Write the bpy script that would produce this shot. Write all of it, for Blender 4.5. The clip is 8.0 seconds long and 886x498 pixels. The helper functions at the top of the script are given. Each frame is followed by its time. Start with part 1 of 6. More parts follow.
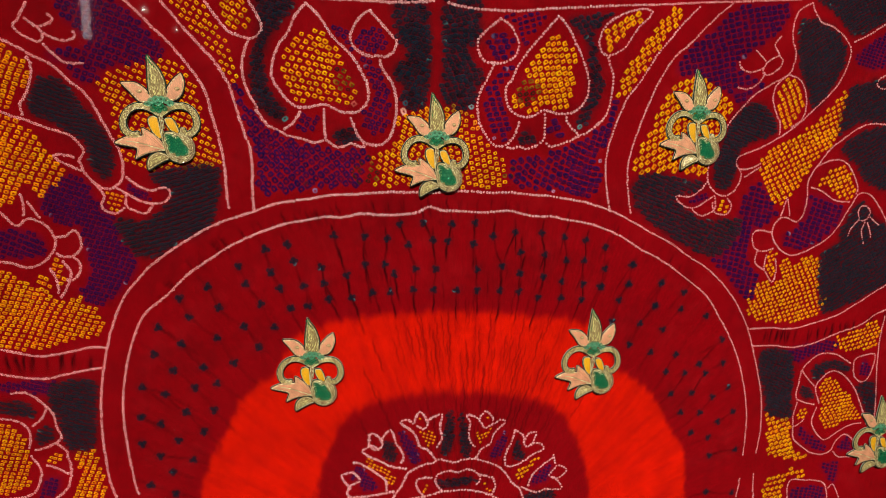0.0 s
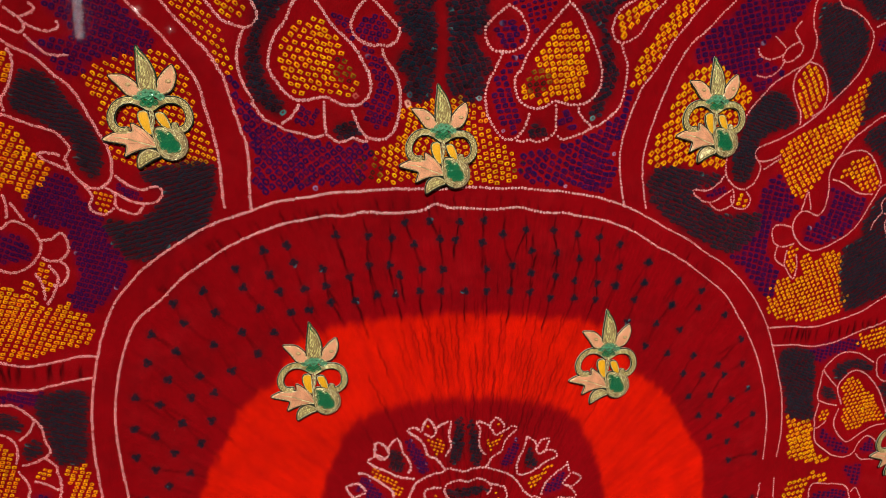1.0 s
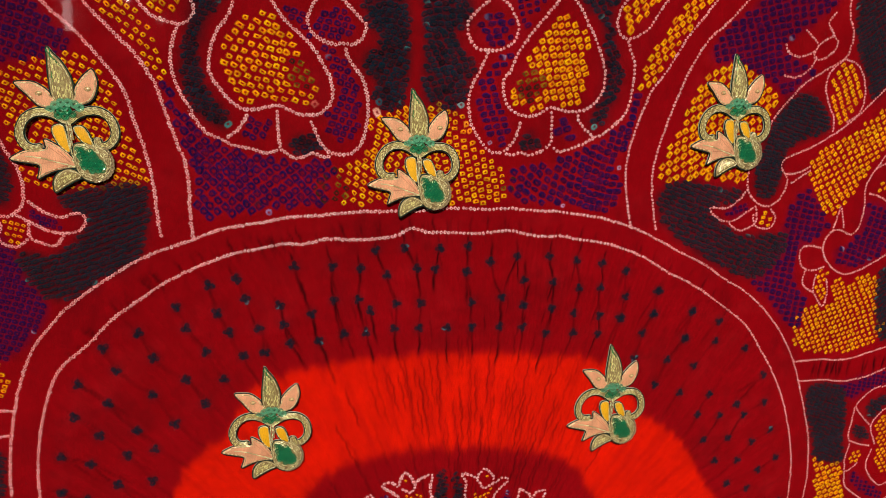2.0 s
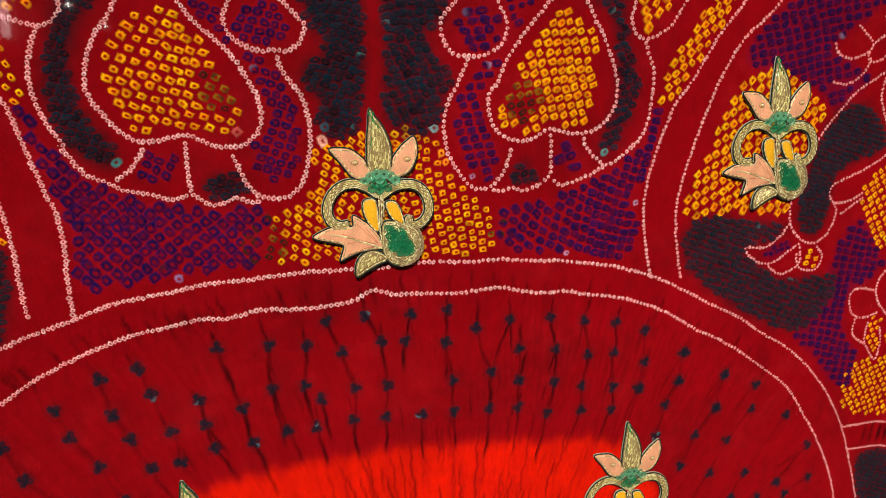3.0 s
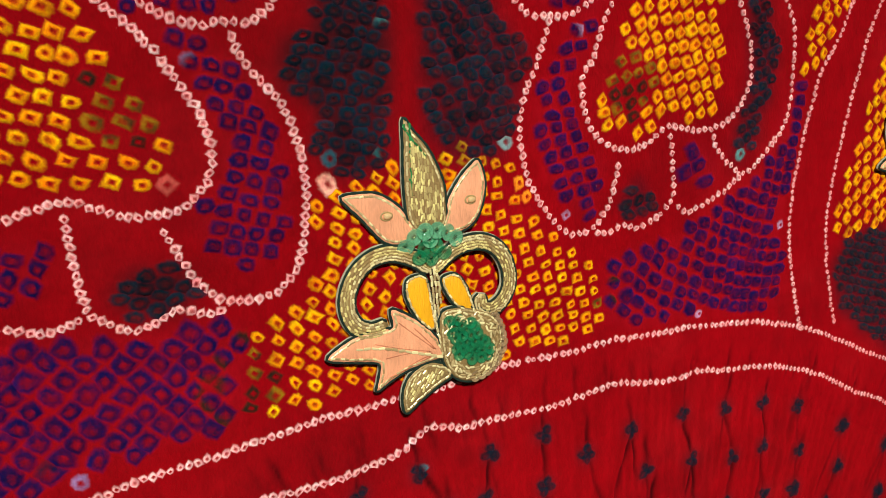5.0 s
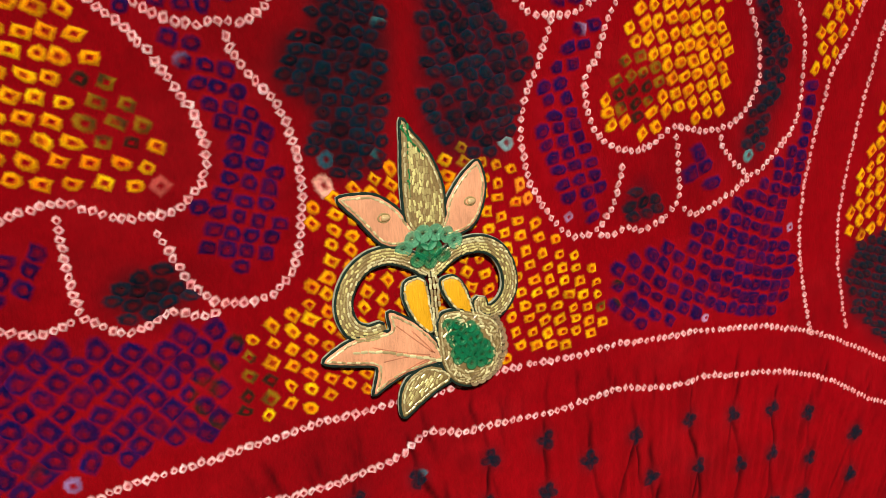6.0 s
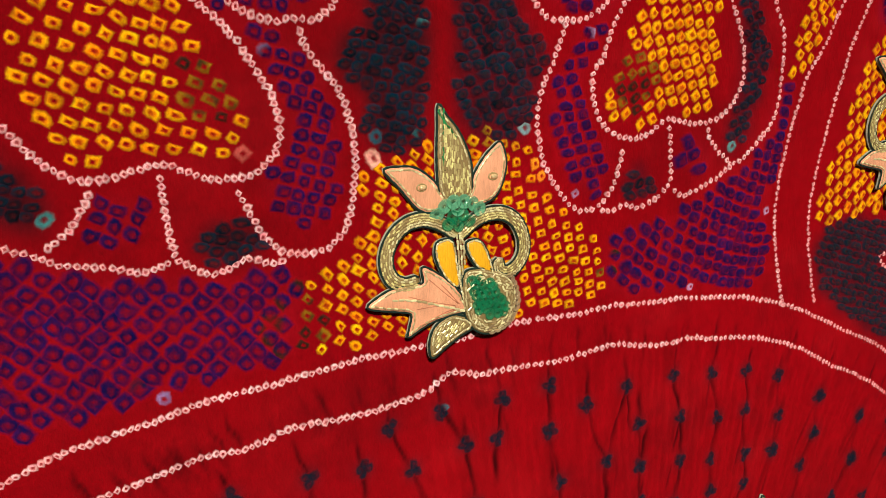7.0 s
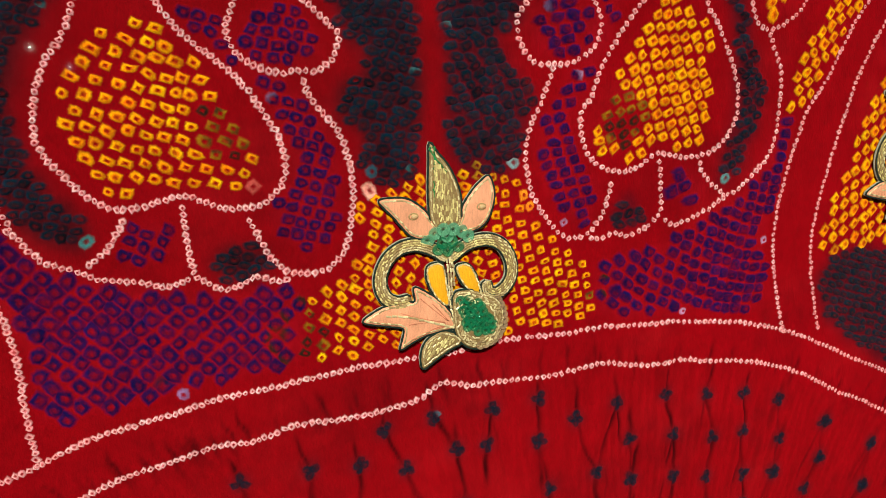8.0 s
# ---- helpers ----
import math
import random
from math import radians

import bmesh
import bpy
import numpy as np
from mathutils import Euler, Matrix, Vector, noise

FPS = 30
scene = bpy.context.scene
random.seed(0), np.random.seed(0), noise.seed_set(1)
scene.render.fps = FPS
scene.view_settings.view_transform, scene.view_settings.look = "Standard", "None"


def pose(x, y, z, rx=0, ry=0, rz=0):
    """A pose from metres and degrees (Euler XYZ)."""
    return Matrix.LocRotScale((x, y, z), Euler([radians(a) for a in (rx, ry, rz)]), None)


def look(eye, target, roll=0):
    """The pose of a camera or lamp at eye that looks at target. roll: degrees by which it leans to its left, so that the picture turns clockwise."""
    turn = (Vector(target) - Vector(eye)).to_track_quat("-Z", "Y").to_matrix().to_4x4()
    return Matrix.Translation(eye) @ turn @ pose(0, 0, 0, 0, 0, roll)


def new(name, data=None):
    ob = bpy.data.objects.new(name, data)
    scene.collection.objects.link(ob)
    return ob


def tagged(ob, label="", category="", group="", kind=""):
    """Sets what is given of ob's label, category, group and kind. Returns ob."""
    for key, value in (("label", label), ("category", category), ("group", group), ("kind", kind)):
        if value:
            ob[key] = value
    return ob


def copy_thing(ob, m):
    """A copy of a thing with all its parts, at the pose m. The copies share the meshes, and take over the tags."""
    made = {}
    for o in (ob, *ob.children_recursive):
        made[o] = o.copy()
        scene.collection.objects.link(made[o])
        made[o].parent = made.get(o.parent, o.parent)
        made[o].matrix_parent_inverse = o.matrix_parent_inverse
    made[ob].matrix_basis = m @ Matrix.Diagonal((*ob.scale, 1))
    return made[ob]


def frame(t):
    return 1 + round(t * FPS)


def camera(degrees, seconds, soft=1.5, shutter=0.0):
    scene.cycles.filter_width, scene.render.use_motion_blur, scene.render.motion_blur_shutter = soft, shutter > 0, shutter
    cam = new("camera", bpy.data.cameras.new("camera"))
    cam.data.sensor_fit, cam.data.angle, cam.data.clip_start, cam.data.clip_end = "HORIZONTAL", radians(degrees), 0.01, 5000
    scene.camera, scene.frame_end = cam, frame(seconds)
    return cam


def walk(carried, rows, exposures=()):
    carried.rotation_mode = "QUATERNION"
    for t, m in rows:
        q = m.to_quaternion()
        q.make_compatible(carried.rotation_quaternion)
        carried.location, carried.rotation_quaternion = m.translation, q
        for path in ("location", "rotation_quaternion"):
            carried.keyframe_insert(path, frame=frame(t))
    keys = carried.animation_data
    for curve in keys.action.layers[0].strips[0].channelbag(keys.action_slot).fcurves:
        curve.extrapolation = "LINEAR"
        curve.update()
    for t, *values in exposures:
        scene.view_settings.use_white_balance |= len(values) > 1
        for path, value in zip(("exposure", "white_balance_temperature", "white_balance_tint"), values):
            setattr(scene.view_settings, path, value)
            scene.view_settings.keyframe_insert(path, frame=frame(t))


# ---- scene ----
cam = camera(62.0, 8.0, soft=0.55)
PATH = [
    (0, (-0.122, -0.537, 1.442), (0.347, 1.357, 1.005), 2.6),
    (0.5, (-0.122, -0.531, 1.441), (0.356, 1.361, 1.006), 2.5),
    (1, (-0.123, -0.509, 1.436), (0.354, 1.383, 0.996), 2.0),
    (1.5, (-0.116, -0.468, 1.447), (0.354, 1.414, 0.958), 2.0),
    (1.7, (-0.107, -0.456, 1.444), (0.362, 1.432, 0.977), 1.8),
    (2.8, (-0.058, -0.356, 1.452), (0.446, 1.52, 0.976), 0.8),
    (3, (-0.066, -0.328, 1.45), (0.496, 1.536, 0.991), 0.9),
    (3.5, (-0.088, -0.255, 1.433), (0.636, 1.581, 1.111), -1.4),
    (4, (-0.099, -0.211, 1.435), (0.736, 1.569, 1.072), -2.4),
    (4.5, (-0.091, -0.192, 1.438), (0.766, 1.572, 1.046), -3.8),
    (4.7, (-0.085, -0.182, 1.44), (0.782, 1.572, 1.025), -4.1),
    (5.8, (-0.067, -0.165, 1.441), (0.75, 1.615, 1.035), -4.5),
    (6, (-0.072, -0.171, 1.44), (0.748, 1.606, 1.032), -4.3),
    (6.5, (-0.091, -0.184, 1.435), (0.731, 1.588, 1.005), -3.6),
    (7, (-0.096, -0.199, 1.44), (0.735, 1.568, 1.011), -2.6),
    (7.5, (-0.079, -0.224, 1.455), (0.633, 1.599, 1.045), -2.4),
    (8, (-0.076, -0.232, 1.45), (0.54, 1.626, 1.042), -2.6),
]
walk(cam, [(t, look(eye, target, roll)) for t, eye, target, roll in PATH], exposures=[(0, -0.07), (1.7, -0.07), (3, 0.07), (3.5, 0.20), (4.7, 0.20), (5.8, 0.16), (8, 0.18)])

from mathutils.geometry import delaunay_2d_cdt

# ---- world, lamps, exposure ----
world = bpy.data.worlds.new("gallery_air")
scene.world = world
world.use_nodes = True
world.node_tree.nodes["Background"].inputs[0].default_value = (1.0, 0.86, 0.7, 1)
world.node_tree.nodes["Background"].inputs[1].default_value = 0.02


def area_lamp(name, eye, target, size, watts, colour):
    data = bpy.data.lights.new(name, "AREA")
    data.shape, data.size, data.energy, data.color = "DISK", size, watts, colour
    ob = new(name, data)
    ob.matrix_world = look(eye, target)
    return ob


def spot_lamp(name, eye, target, cone, radius, watts, colour):
    data = bpy.data.lights.new(name, "SPOT")
    data.spot_size, data.spot_blend, data.shadow_soft_size, data.energy, data.color = radians(cone), 1.0, radius, watts, colour
    ob = new(name, data)
    ob.matrix_world = look(eye, target)
    return ob


spot_lamp("spot_lamp", (-0.60, -2.10, 2.74), (0.44, 0, 0.96), 63, 0.12, 385, (1.0, 0.88, 0.71))
# Weak unseen lamp added under the ceiling as fill for the room.
area_lamp("unseen_fill_lamp", (0.9, -2.2, 2.74), (0.9, -2.2, 0), 0.7, 6, (1.0, 0.88, 0.74))


# ---- materials ----
def nodes_of(name):
    mat = bpy.data.materials.new(name)
    mat.use_nodes = True
    tree = mat.node_tree
    return mat, tree, tree.nodes["Principled BSDF"]


def noise_node(tree, scale, detail=3.0, rough=0.6, coord=None, stretch=None):
    n = tree.nodes.new("ShaderNodeTexNoise")
    n.inputs["Scale"].default_value, n.inputs["Detail"].default_value, n.inputs["Roughness"].default_value = scale, detail, rough
    src = tree.nodes.new("ShaderNodeTexCoord").outputs["Object"] if coord is None else coord
    if stretch:
        mp = tree.nodes.new("ShaderNodeMapping")
        mp.inputs["Scale"].default_value = stretch
        tree.links.new(src, mp.inputs["Vector"])
        src = mp.outputs["Vector"]
    tree.links.new(src, n.inputs["Vector"])
    return n.outputs["Fac"]


def math_node(tree, op, a, b=None, c=None, clamp=False):
    n = tree.nodes.new("ShaderNodeMath")
    n.operation, n.use_clamp = op, clamp
    for i, v in enumerate((a, b, c)):
        if v is None:
            continue
        if isinstance(v, (int, float)):
            n.inputs[i].default_value = v
        else:
            tree.links.new(v, n.inputs[i])
    return n.outputs[0]


def ramp01(tree, value, lo, hi, a, b, smooth=False):
    n = tree.nodes.new("ShaderNodeMapRange")
    n.interpolation_type = "SMOOTHSTEP" if smooth else "LINEAR"
    tree.links.new(value, n.inputs[0])
    for i, v in enumerate((lo, hi, a, b)):
        n.inputs[1 + i].default_value = v
    return n.outputs[0]


def mix_colour(tree, fac, a, b, blend="MIX"):
    n = tree.nodes.new("ShaderNodeMix")
    n.data_type, n.blend_type = "RGBA", blend
    for sock, v in ((n.inputs[0], fac), (n.inputs[6], a), (n.inputs[7], b)):
        if isinstance(v, (int, float)):
            sock.default_value = v
        elif isinstance(v, tuple):
            sock.default_value = (*v, 1)
        else:
            tree.links.new(v, sock)
    return n.outputs[2]


def bump(tree, bsdf, height, dist, strength=1.0):
    n = tree.nodes.new("ShaderNodeBump")
    n.inputs["Strength"].default_value, n.inputs["Distance"].default_value = strength, dist
    tree.links.new(height, n.inputs["Height"])
    tree.links.new(n.outputs[0], bsdf.inputs["Normal"])


def attribute(tree, name, out):
    n = tree.nodes.new("ShaderNodeAttribute")
    n.attribute_name = name
    return n.outputs[out]


def cloth_material():
    """Resist-dyed cotton crepe: ground dye, spot dye that bleeds along the threads, weave and fine crinkle."""
    mat, tree, bsdf = nodes_of("dyed_cotton")
    ground, dye, amount = attribute(tree, "ground", "Color"), attribute(tree, "dye", "Color"), attribute(tree, "amount", "Fac")
    bleed = noise_node(tree, 560, 5, 0.75)
    blot = noise_node(tree, 60, 4, 0.6)
    mottle = noise_node(tree, 14, 3, 0.55)
    fray = noise_node(tree, 1700, 4, 0.7)
    edge = math_node(tree, "ADD", amount, math_node(tree, "MULTIPLY", math_node(tree, "SUBTRACT", bleed, 0.5), 0.9))
    edge = math_node(tree, "ADD", edge, math_node(tree, "MULTIPLY", math_node(tree, "SUBTRACT", fray, 0.5), 0.5))
    fac = ramp01(tree, edge, 0.02, 0.98, 0, 1)
    tone = math_node(tree, "MULTIPLY", ramp01(tree, blot, 0.3, 0.75, 0.90, 1.09), ramp01(tree, mottle, 0.3, 0.7, 0.90, 1.09))
    patchy = ramp01(tree, noise_node(tree, 420, 2, 0.6), 0.35, 0.72, 0.0, 0.16)
    warm = mix_colour(tree, ramp01(tree, noise_node(tree, 800, 3, 0.6), 0.42, 0.68, 0.0, 0.75), dye, mix_colour(tree, 1.0, dye, (0.92, 0.55, 0.7), "MULTIPLY"))
    body = mix_colour(tree, math_node(tree, "MULTIPLY", fac, math_node(tree, "SUBTRACT", 1.0, patchy)), ground, warm)
    threads = noise_node(tree, 1100, 3, 0.6, stretch=(1.6, 1, 0.75))
    speck = noise_node(tree, 240, 5, 0.75)
    grain = math_node(tree, "MULTIPLY", ramp01(tree, threads, 0.3, 0.7, 0.88, 1.1), ramp01(tree, speck, 0.3, 0.75, 0.92, 1.09))
    value = math_node(tree, "MULTIPLY", tone, grain)
    tint = tree.nodes.new("ShaderNodeCombineColor")
    for i in range(3):
        tree.links.new(value, tint.inputs[i])
    tree.links.new(mix_colour(tree, 1.0, body, tint.outputs[0], "MULTIPLY"), bsdf.inputs["Base Color"])
    bsdf.inputs["Roughness"].default_value = 0.85
    bsdf.inputs["Diffuse Roughness"].default_value = 1.0
    bsdf.inputs["Specular IOR Level"].default_value = 0.03
    crinkle = noise_node(tree, 200, 4, 0.65, stretch=(1.5, 1, 0.6))
    height = math_node(tree, "ADD", math_node(tree, "MULTIPLY", crinkle, 1.0), math_node(tree, "MULTIPLY", threads, 0.35))
    bump(tree, bsdf, height, 0.0008, 0.6)
    return mat


def plain_material(name, colour, rough=0.6, metal=0.0, scale=40, depth=0.0003, vary=0.12, stretch=None, strength=0.5, coat=0.0):
    mat, tree, bsdf = nodes_of(name)
    fine = noise_node(tree, scale, 4, 0.6, stretch=stretch)
    broad = noise_node(tree, scale * 0.13, 3, 0.5)
    v = math_node(tree, "MULTIPLY", ramp01(tree, fine, 0.3, 0.7, 1 - vary, 1 + vary), ramp01(tree, broad, 0.3, 0.7, 1 - vary, 1 + vary))
    info = tree.nodes.new("ShaderNodeObjectInfo")
    v = math_node(tree, "MULTIPLY", v, ramp01(tree, info.outputs["Random"], 0, 1, 0.94, 1.06))
    tint = tree.nodes.new("ShaderNodeCombineColor")
    for i in range(3):
        tree.links.new(v, tint.inputs[i])
    tree.links.new(mix_colour(tree, 1.0, colour, tint.outputs[0], "MULTIPLY"), bsdf.inputs["Base Color"])
    bsdf.inputs["Roughness"].default_value, bsdf.inputs["Metallic"].default_value = rough, metal
    bsdf.inputs["Coat Weight"].default_value = coat
    bump(tree, bsdf, fine, depth, strength)
    return mat


def bead_material(name, colour, rough, metal, spread):
    """Small beads, each of a slightly different tone."""
    mat, tree, bsdf = nodes_of(name)
    rnd = tree.nodes.new("ShaderNodeNewGeometry").outputs["Random Per Island"]
    dark = tuple(c * (1 - spread) for c in colour)
    pale = tuple(min(1.0, c * (1 + spread)) for c in colour)
    tree.links.new(mix_colour(tree, math_node(tree, "POWER", rnd, 1.5), dark, pale), bsdf.inputs["Base Color"])
    bsdf.inputs["Roughness"].default_value, bsdf.inputs["Metallic"].default_value = rough, metal
    bsdf.inputs["Coat Weight"].default_value, bsdf.inputs["Coat Roughness"].default_value = 0.22, 0.2
    bump(tree, bsdf, noise_node(tree, 1500, 2, 0.5), 0.0001, 0.4)
    return mat


CLOTH = cloth_material()
PLASTER = plain_material("painted_plaster", (0.08, 0.075, 0.07), 0.8, 0, 60, 0.0006, 0.05)
FLOOR = plain_material("oiled_oak", (0.24, 0.15, 0.085), 0.45, 0, 30, 0.0006, 0.2, (1, 6, 1))
SATIN = plain_material("peach_silk_thread", (0.86, 0.42, 0.25), 0.5, 0, 900, 0.0005, 0.15, (2.6, 1, 0.35), 0.6)
# Darker copy of the peach silk, for the painted shade of the leaf's folds.
SATIN_SHADE = plain_material("shaded_peach_silk_thread", (0.62, 0.24, 0.13), 0.6, 0, 900, 0.0005, 0.15, (2.6, 1, 0.35), 0.6)
AMBER = plain_material("amber_silk_thread", (0.95, 0.50, 0.015), 0.45, 0, 900, 0.0005, 0.12, (2.6, 1, 0.35), 0.6)
FELT = plain_material("bottle_green_cord", (0.003, 0.024, 0.018), 0.95, 0, 900, 0.0004, 0.3)
PALE_EDGE = plain_material("pale_backing_felt", (0.36, 0.38, 0.30), 0.85, 0, 700, 0.0004, 0.2)
GOLD = bead_material("gold_glass_beads", (0.98, 0.76, 0.37), 0.3, 0.1, 0.58)
DULL_GOLD = bead_material("antique_gold_beads", (0.84, 0.60, 0.26), 0.3, 0.1, 0.62)
GREEN_BEAD = bead_material("green_glass_beads", (0.03, 0.30, 0.10), 0.2, 0.2, 0.4)
GOLD_BASE = plain_material("gold_thread_ground", (0.30, 0.22, 0.09), 0.5, 0.2, 900, 0.0004, 0.2)
def sequin_material(name, colour):
    """Thin dyed plastic that lets some of what lies under it show."""
    mat = plain_material(name, colour, 0.15, 0.1, 300, 0.00006, 0.15, coat=0.8)
    mat.node_tree.nodes["Principled BSDF"].inputs["Alpha"].default_value = 0.46
    return mat


SEQUIN_PALE = sequin_material("mint_sequin", (0.20, 0.68, 0.42))
SEQUIN_GREEN = sequin_material("emerald_sequin", (0.012, 0.34, 0.15))
SEQUIN_CLEAR = sequin_material("champagne_sequin", (0.55, 0.42, 0.25))
STONE = plain_material("champagne_stone", (0.85, 0.66, 0.36), 0.08, 0.2, 200, 0.00005, 0.1, coat=1.0)



def glass_material():
    """Thin clear glass: it lets everything through and mirrors more at a slant."""
    mat, tree, bsdf = nodes_of("clear_glass")
    clear, gloss, mix, slant = (tree.nodes.new("ShaderNode" + k) for k in ("BsdfTransparent", "BsdfGlossy", "MixShader", "LayerWeight"))
    gloss.inputs["Roughness"].default_value, slant.inputs["Blend"].default_value = 0.03, 0.5
    shine = math_node(tree, "MULTIPLY_ADD", math_node(tree, "POWER", slant.outputs["Facing"], 5.0), 0.96, 0.036)
    tree.links.new(shine, mix.inputs[0])
    tree.links.new(clear.outputs[0], mix.inputs[1])
    tree.links.new(gloss.outputs[0], mix.inputs[2])
    tree.links.new(mix.outputs[0], tree.nodes["Material Output"].inputs["Surface"])
    tree.nodes.remove(bsdf)
    return mat


def glow_material(name, colour, strength):
    mat, tree, bsdf = nodes_of(name)
    bsdf.inputs["Base Color"].default_value = (*colour, 1)
    bsdf.inputs["Emission Color"].default_value = (*colour, 1)
    bsdf.inputs["Emission Strength"].default_value = strength
    return mat


GLASS = glass_material()
TUBE_GLOW = glow_material("frosted_tube", (1.0, 0.9, 0.88), 3.2)
BULB_GLOW = glow_material("frosted_bulb", (1.0, 0.93, 0.85), 22.0)
METAL = plain_material("grey_lacquered_metal", (0.2, 0.2, 0.2), 0.4, 0.6, 80, 0.0002, 0.1)

# ---- building helpers ----
def mesh_object(name, bm, material, parent=None, label="", smooth=True):
    me = bpy.data.meshes.new(name)
    bm.to_mesh(me)
    bm.free()
    me.materials.append(material)
    if smooth:
        me.polygons.foreach_set("use_smooth", [True] * len(me.polygons))
    ob = new(name, me)
    if parent:
        ob.parent = parent
    return tagged(ob, label=label)


def box(name, lo, hi, material, label):
    bm = bmesh.new()
    bmesh.ops.create_cube(bm, size=1)
    for v in bm.verts:
        v.co = Vector([lo[i] + (v.co[i] + 0.5) * (hi[i] - lo[i]) for i in range(3)])
    ob = mesh_object(name, bm, material, smooth=False)
    return tagged(ob, label=label, category=name.split("_")[0], kind="structure")


def spline(points, step, closed=False):
    """Catmull-Rom curve through the points, sampled about every step."""
    p = np.array(points, float)
    n = len(p)
    out = []
    for i in range(n if closed else n - 1):
        if closed:
            a, b, c, d = (p[(i + k) % n] for k in (-1, 0, 1, 2))
        else:
            a, b, c, d = (p[min(max(i + k, 0), n - 1)] for k in (-1, 0, 1, 2))
        m = max(2, int(np.linalg.norm(c - b) / step * 4))
        t = np.linspace(0, 1, m, endpoint=False)[:, None]
        out.append(0.5 * (2 * b + (c - a) * t + (2 * a - 5 * b + 4 * c - d) * t ** 2 + (3 * b - a - 3 * c + d) * t ** 3))
    q = np.concatenate(out + [p[:1] if closed else p[-1:]])
    s = np.concatenate([[0], np.cumsum(np.linalg.norm(np.diff(q, axis=0), axis=1))])
    m = max(2, int(round(s[-1] / step)))
    at = np.linspace(0, s[-1], m + 1)
    if closed:
        at = at[:-1]
    return np.stack([np.interp(at, s, q[:, 0]), np.interp(at, s, q[:, 1])], 1)


def inside(x, y, poly):
    """Which of the points lie in the polygon."""
    p = np.array(poly)
    hit = np.zeros(x.shape, bool)
    j = len(p) - 1
    for i in range(len(p)):
        (x0, y0), (x1, y1) = p[i], p[j]
        if y0 != y1:
            hit ^= ((y0 > y) != (y1 > y)) & (x < (x1 - x0) * (y - y0) / (y1 - y0) + x0)
        j = i
    return hit


# ---- the gallery ----
box("wall_north", (-2.6, 0.02, 0), (2.6, 0.16, 2.8), PLASTER, "plain dark plaster wall behind the hanging")
box("wall_south", (-2.6, -3.66, 0), (2.6, -3.52, 2.8), PLASTER, "plain dark plaster wall of the gallery")
box("wall_west", (-2.74, -3.66, 0), (-2.603, 0.16, 2.8), PLASTER, "plain dark plaster wall of the gallery")
box("wall_east", (2.603, -3.66, 0), (2.74, 0.16, 2.8), PLASTER, "plain dark plaster wall of the gallery")
box("floor", (-2.74, -3.66, -0.12), (2.74, 0.16, -0.003), FLOOR, "brown oiled wooden gallery floor")
box("ceiling", (-2.74, -3.66, 2.803), (2.74, 0.16, 2.92), PLASTER, "plain dark plaster gallery ceiling")

# The lights opposite, which the glass before the hanging mirrors, and the glass itself.
def wall_light(x, z0, z1, radius):
    """A slim upright tube light on two brackets."""
    lamp = new("wall_light")
    lamp.location = (x, -3.52, z0)
    bm = bmesh.new()
    bmesh.ops.create_cone(bm, cap_ends=True, segments=20, radius1=0.55 * radius, radius2=radius, depth=z1 - z0)
    bmesh.ops.translate(bm, vec=(0, 0.06, (z1 - z0) / 2), verts=bm.verts)
    mesh_object("tube", bm, TUBE_GLOW, lamp, "glowing frosted tube")
    for z in (0.012, z1 - z0 - 0.012):
        bm = bmesh.new()
        bmesh.ops.create_cone(bm, cap_ends=True, segments=20, radius1=radius + 0.006, radius2=radius + 0.006, depth=0.03)
        bmesh.ops.translate(bm, vec=(0, 0.06, z), verts=bm.verts)
        arm = bmesh.ops.create_cube(bm, size=1)["verts"]
        for v in arm:
            v.co = Vector((v.co.x * 0.02, 0.03 + v.co.y * 0.06, z + v.co.z * 0.02))
        mesh_object("bracket", bm, METAL, lamp, "grey metal end bracket")
    return tagged(lamp, label="slim upright glowing tube light on the dark wall", category="wall light")


def bulb_lamp(x, z, radius, label):
    """A round bulb in a short metal holder on the wall."""
    lamp = new("bulb_lamp")
    lamp.location = (x, -3.52, z)
    bm = bmesh.new()
    bmesh.ops.create_uvsphere(bm, u_segments=16, v_segments=10, radius=radius)
    bmesh.ops.translate(bm, vec=(0, 0.10, 0), verts=bm.verts)
    mesh_object("bulb", bm, BULB_GLOW, lamp, "glowing frosted bulb")
    bm = bmesh.new()
    bmesh.ops.create_cone(bm, cap_ends=True, segments=20, radius1=radius * 1.5, radius2=radius * 0.8, depth=0.10)
    bmesh.ops.rotate(bm, cent=(0, 0, 0), matrix=Matrix.Rotation(-math.pi / 2, 3, "X"), verts=bm.verts)
    bmesh.ops.translate(bm, vec=(0, 0.05, 0), verts=bm.verts)
    mesh_object("holder", bm, METAL, lamp, "grey metal holder")
    return tagged(lamp, label=label, category="lamp")


wall_light(-0.94, 1.55, 2.26, 0.030)
bulb_lamp(-0.675, 1.725, 0.008, "small bright bulb in a grey holder on the wall")
bulb_lamp(-0.531, 1.64, 0.005, "tiny bright bulb in a grey holder on the wall")

pane = box("glass_pane", (-0.62, -0.022, 0.82), (0.78, -0.018, 1.78), GLASS, "clear glass pane before the dyed hanging")
pane.visible_shadow = False
tagged(pane, category="glass")

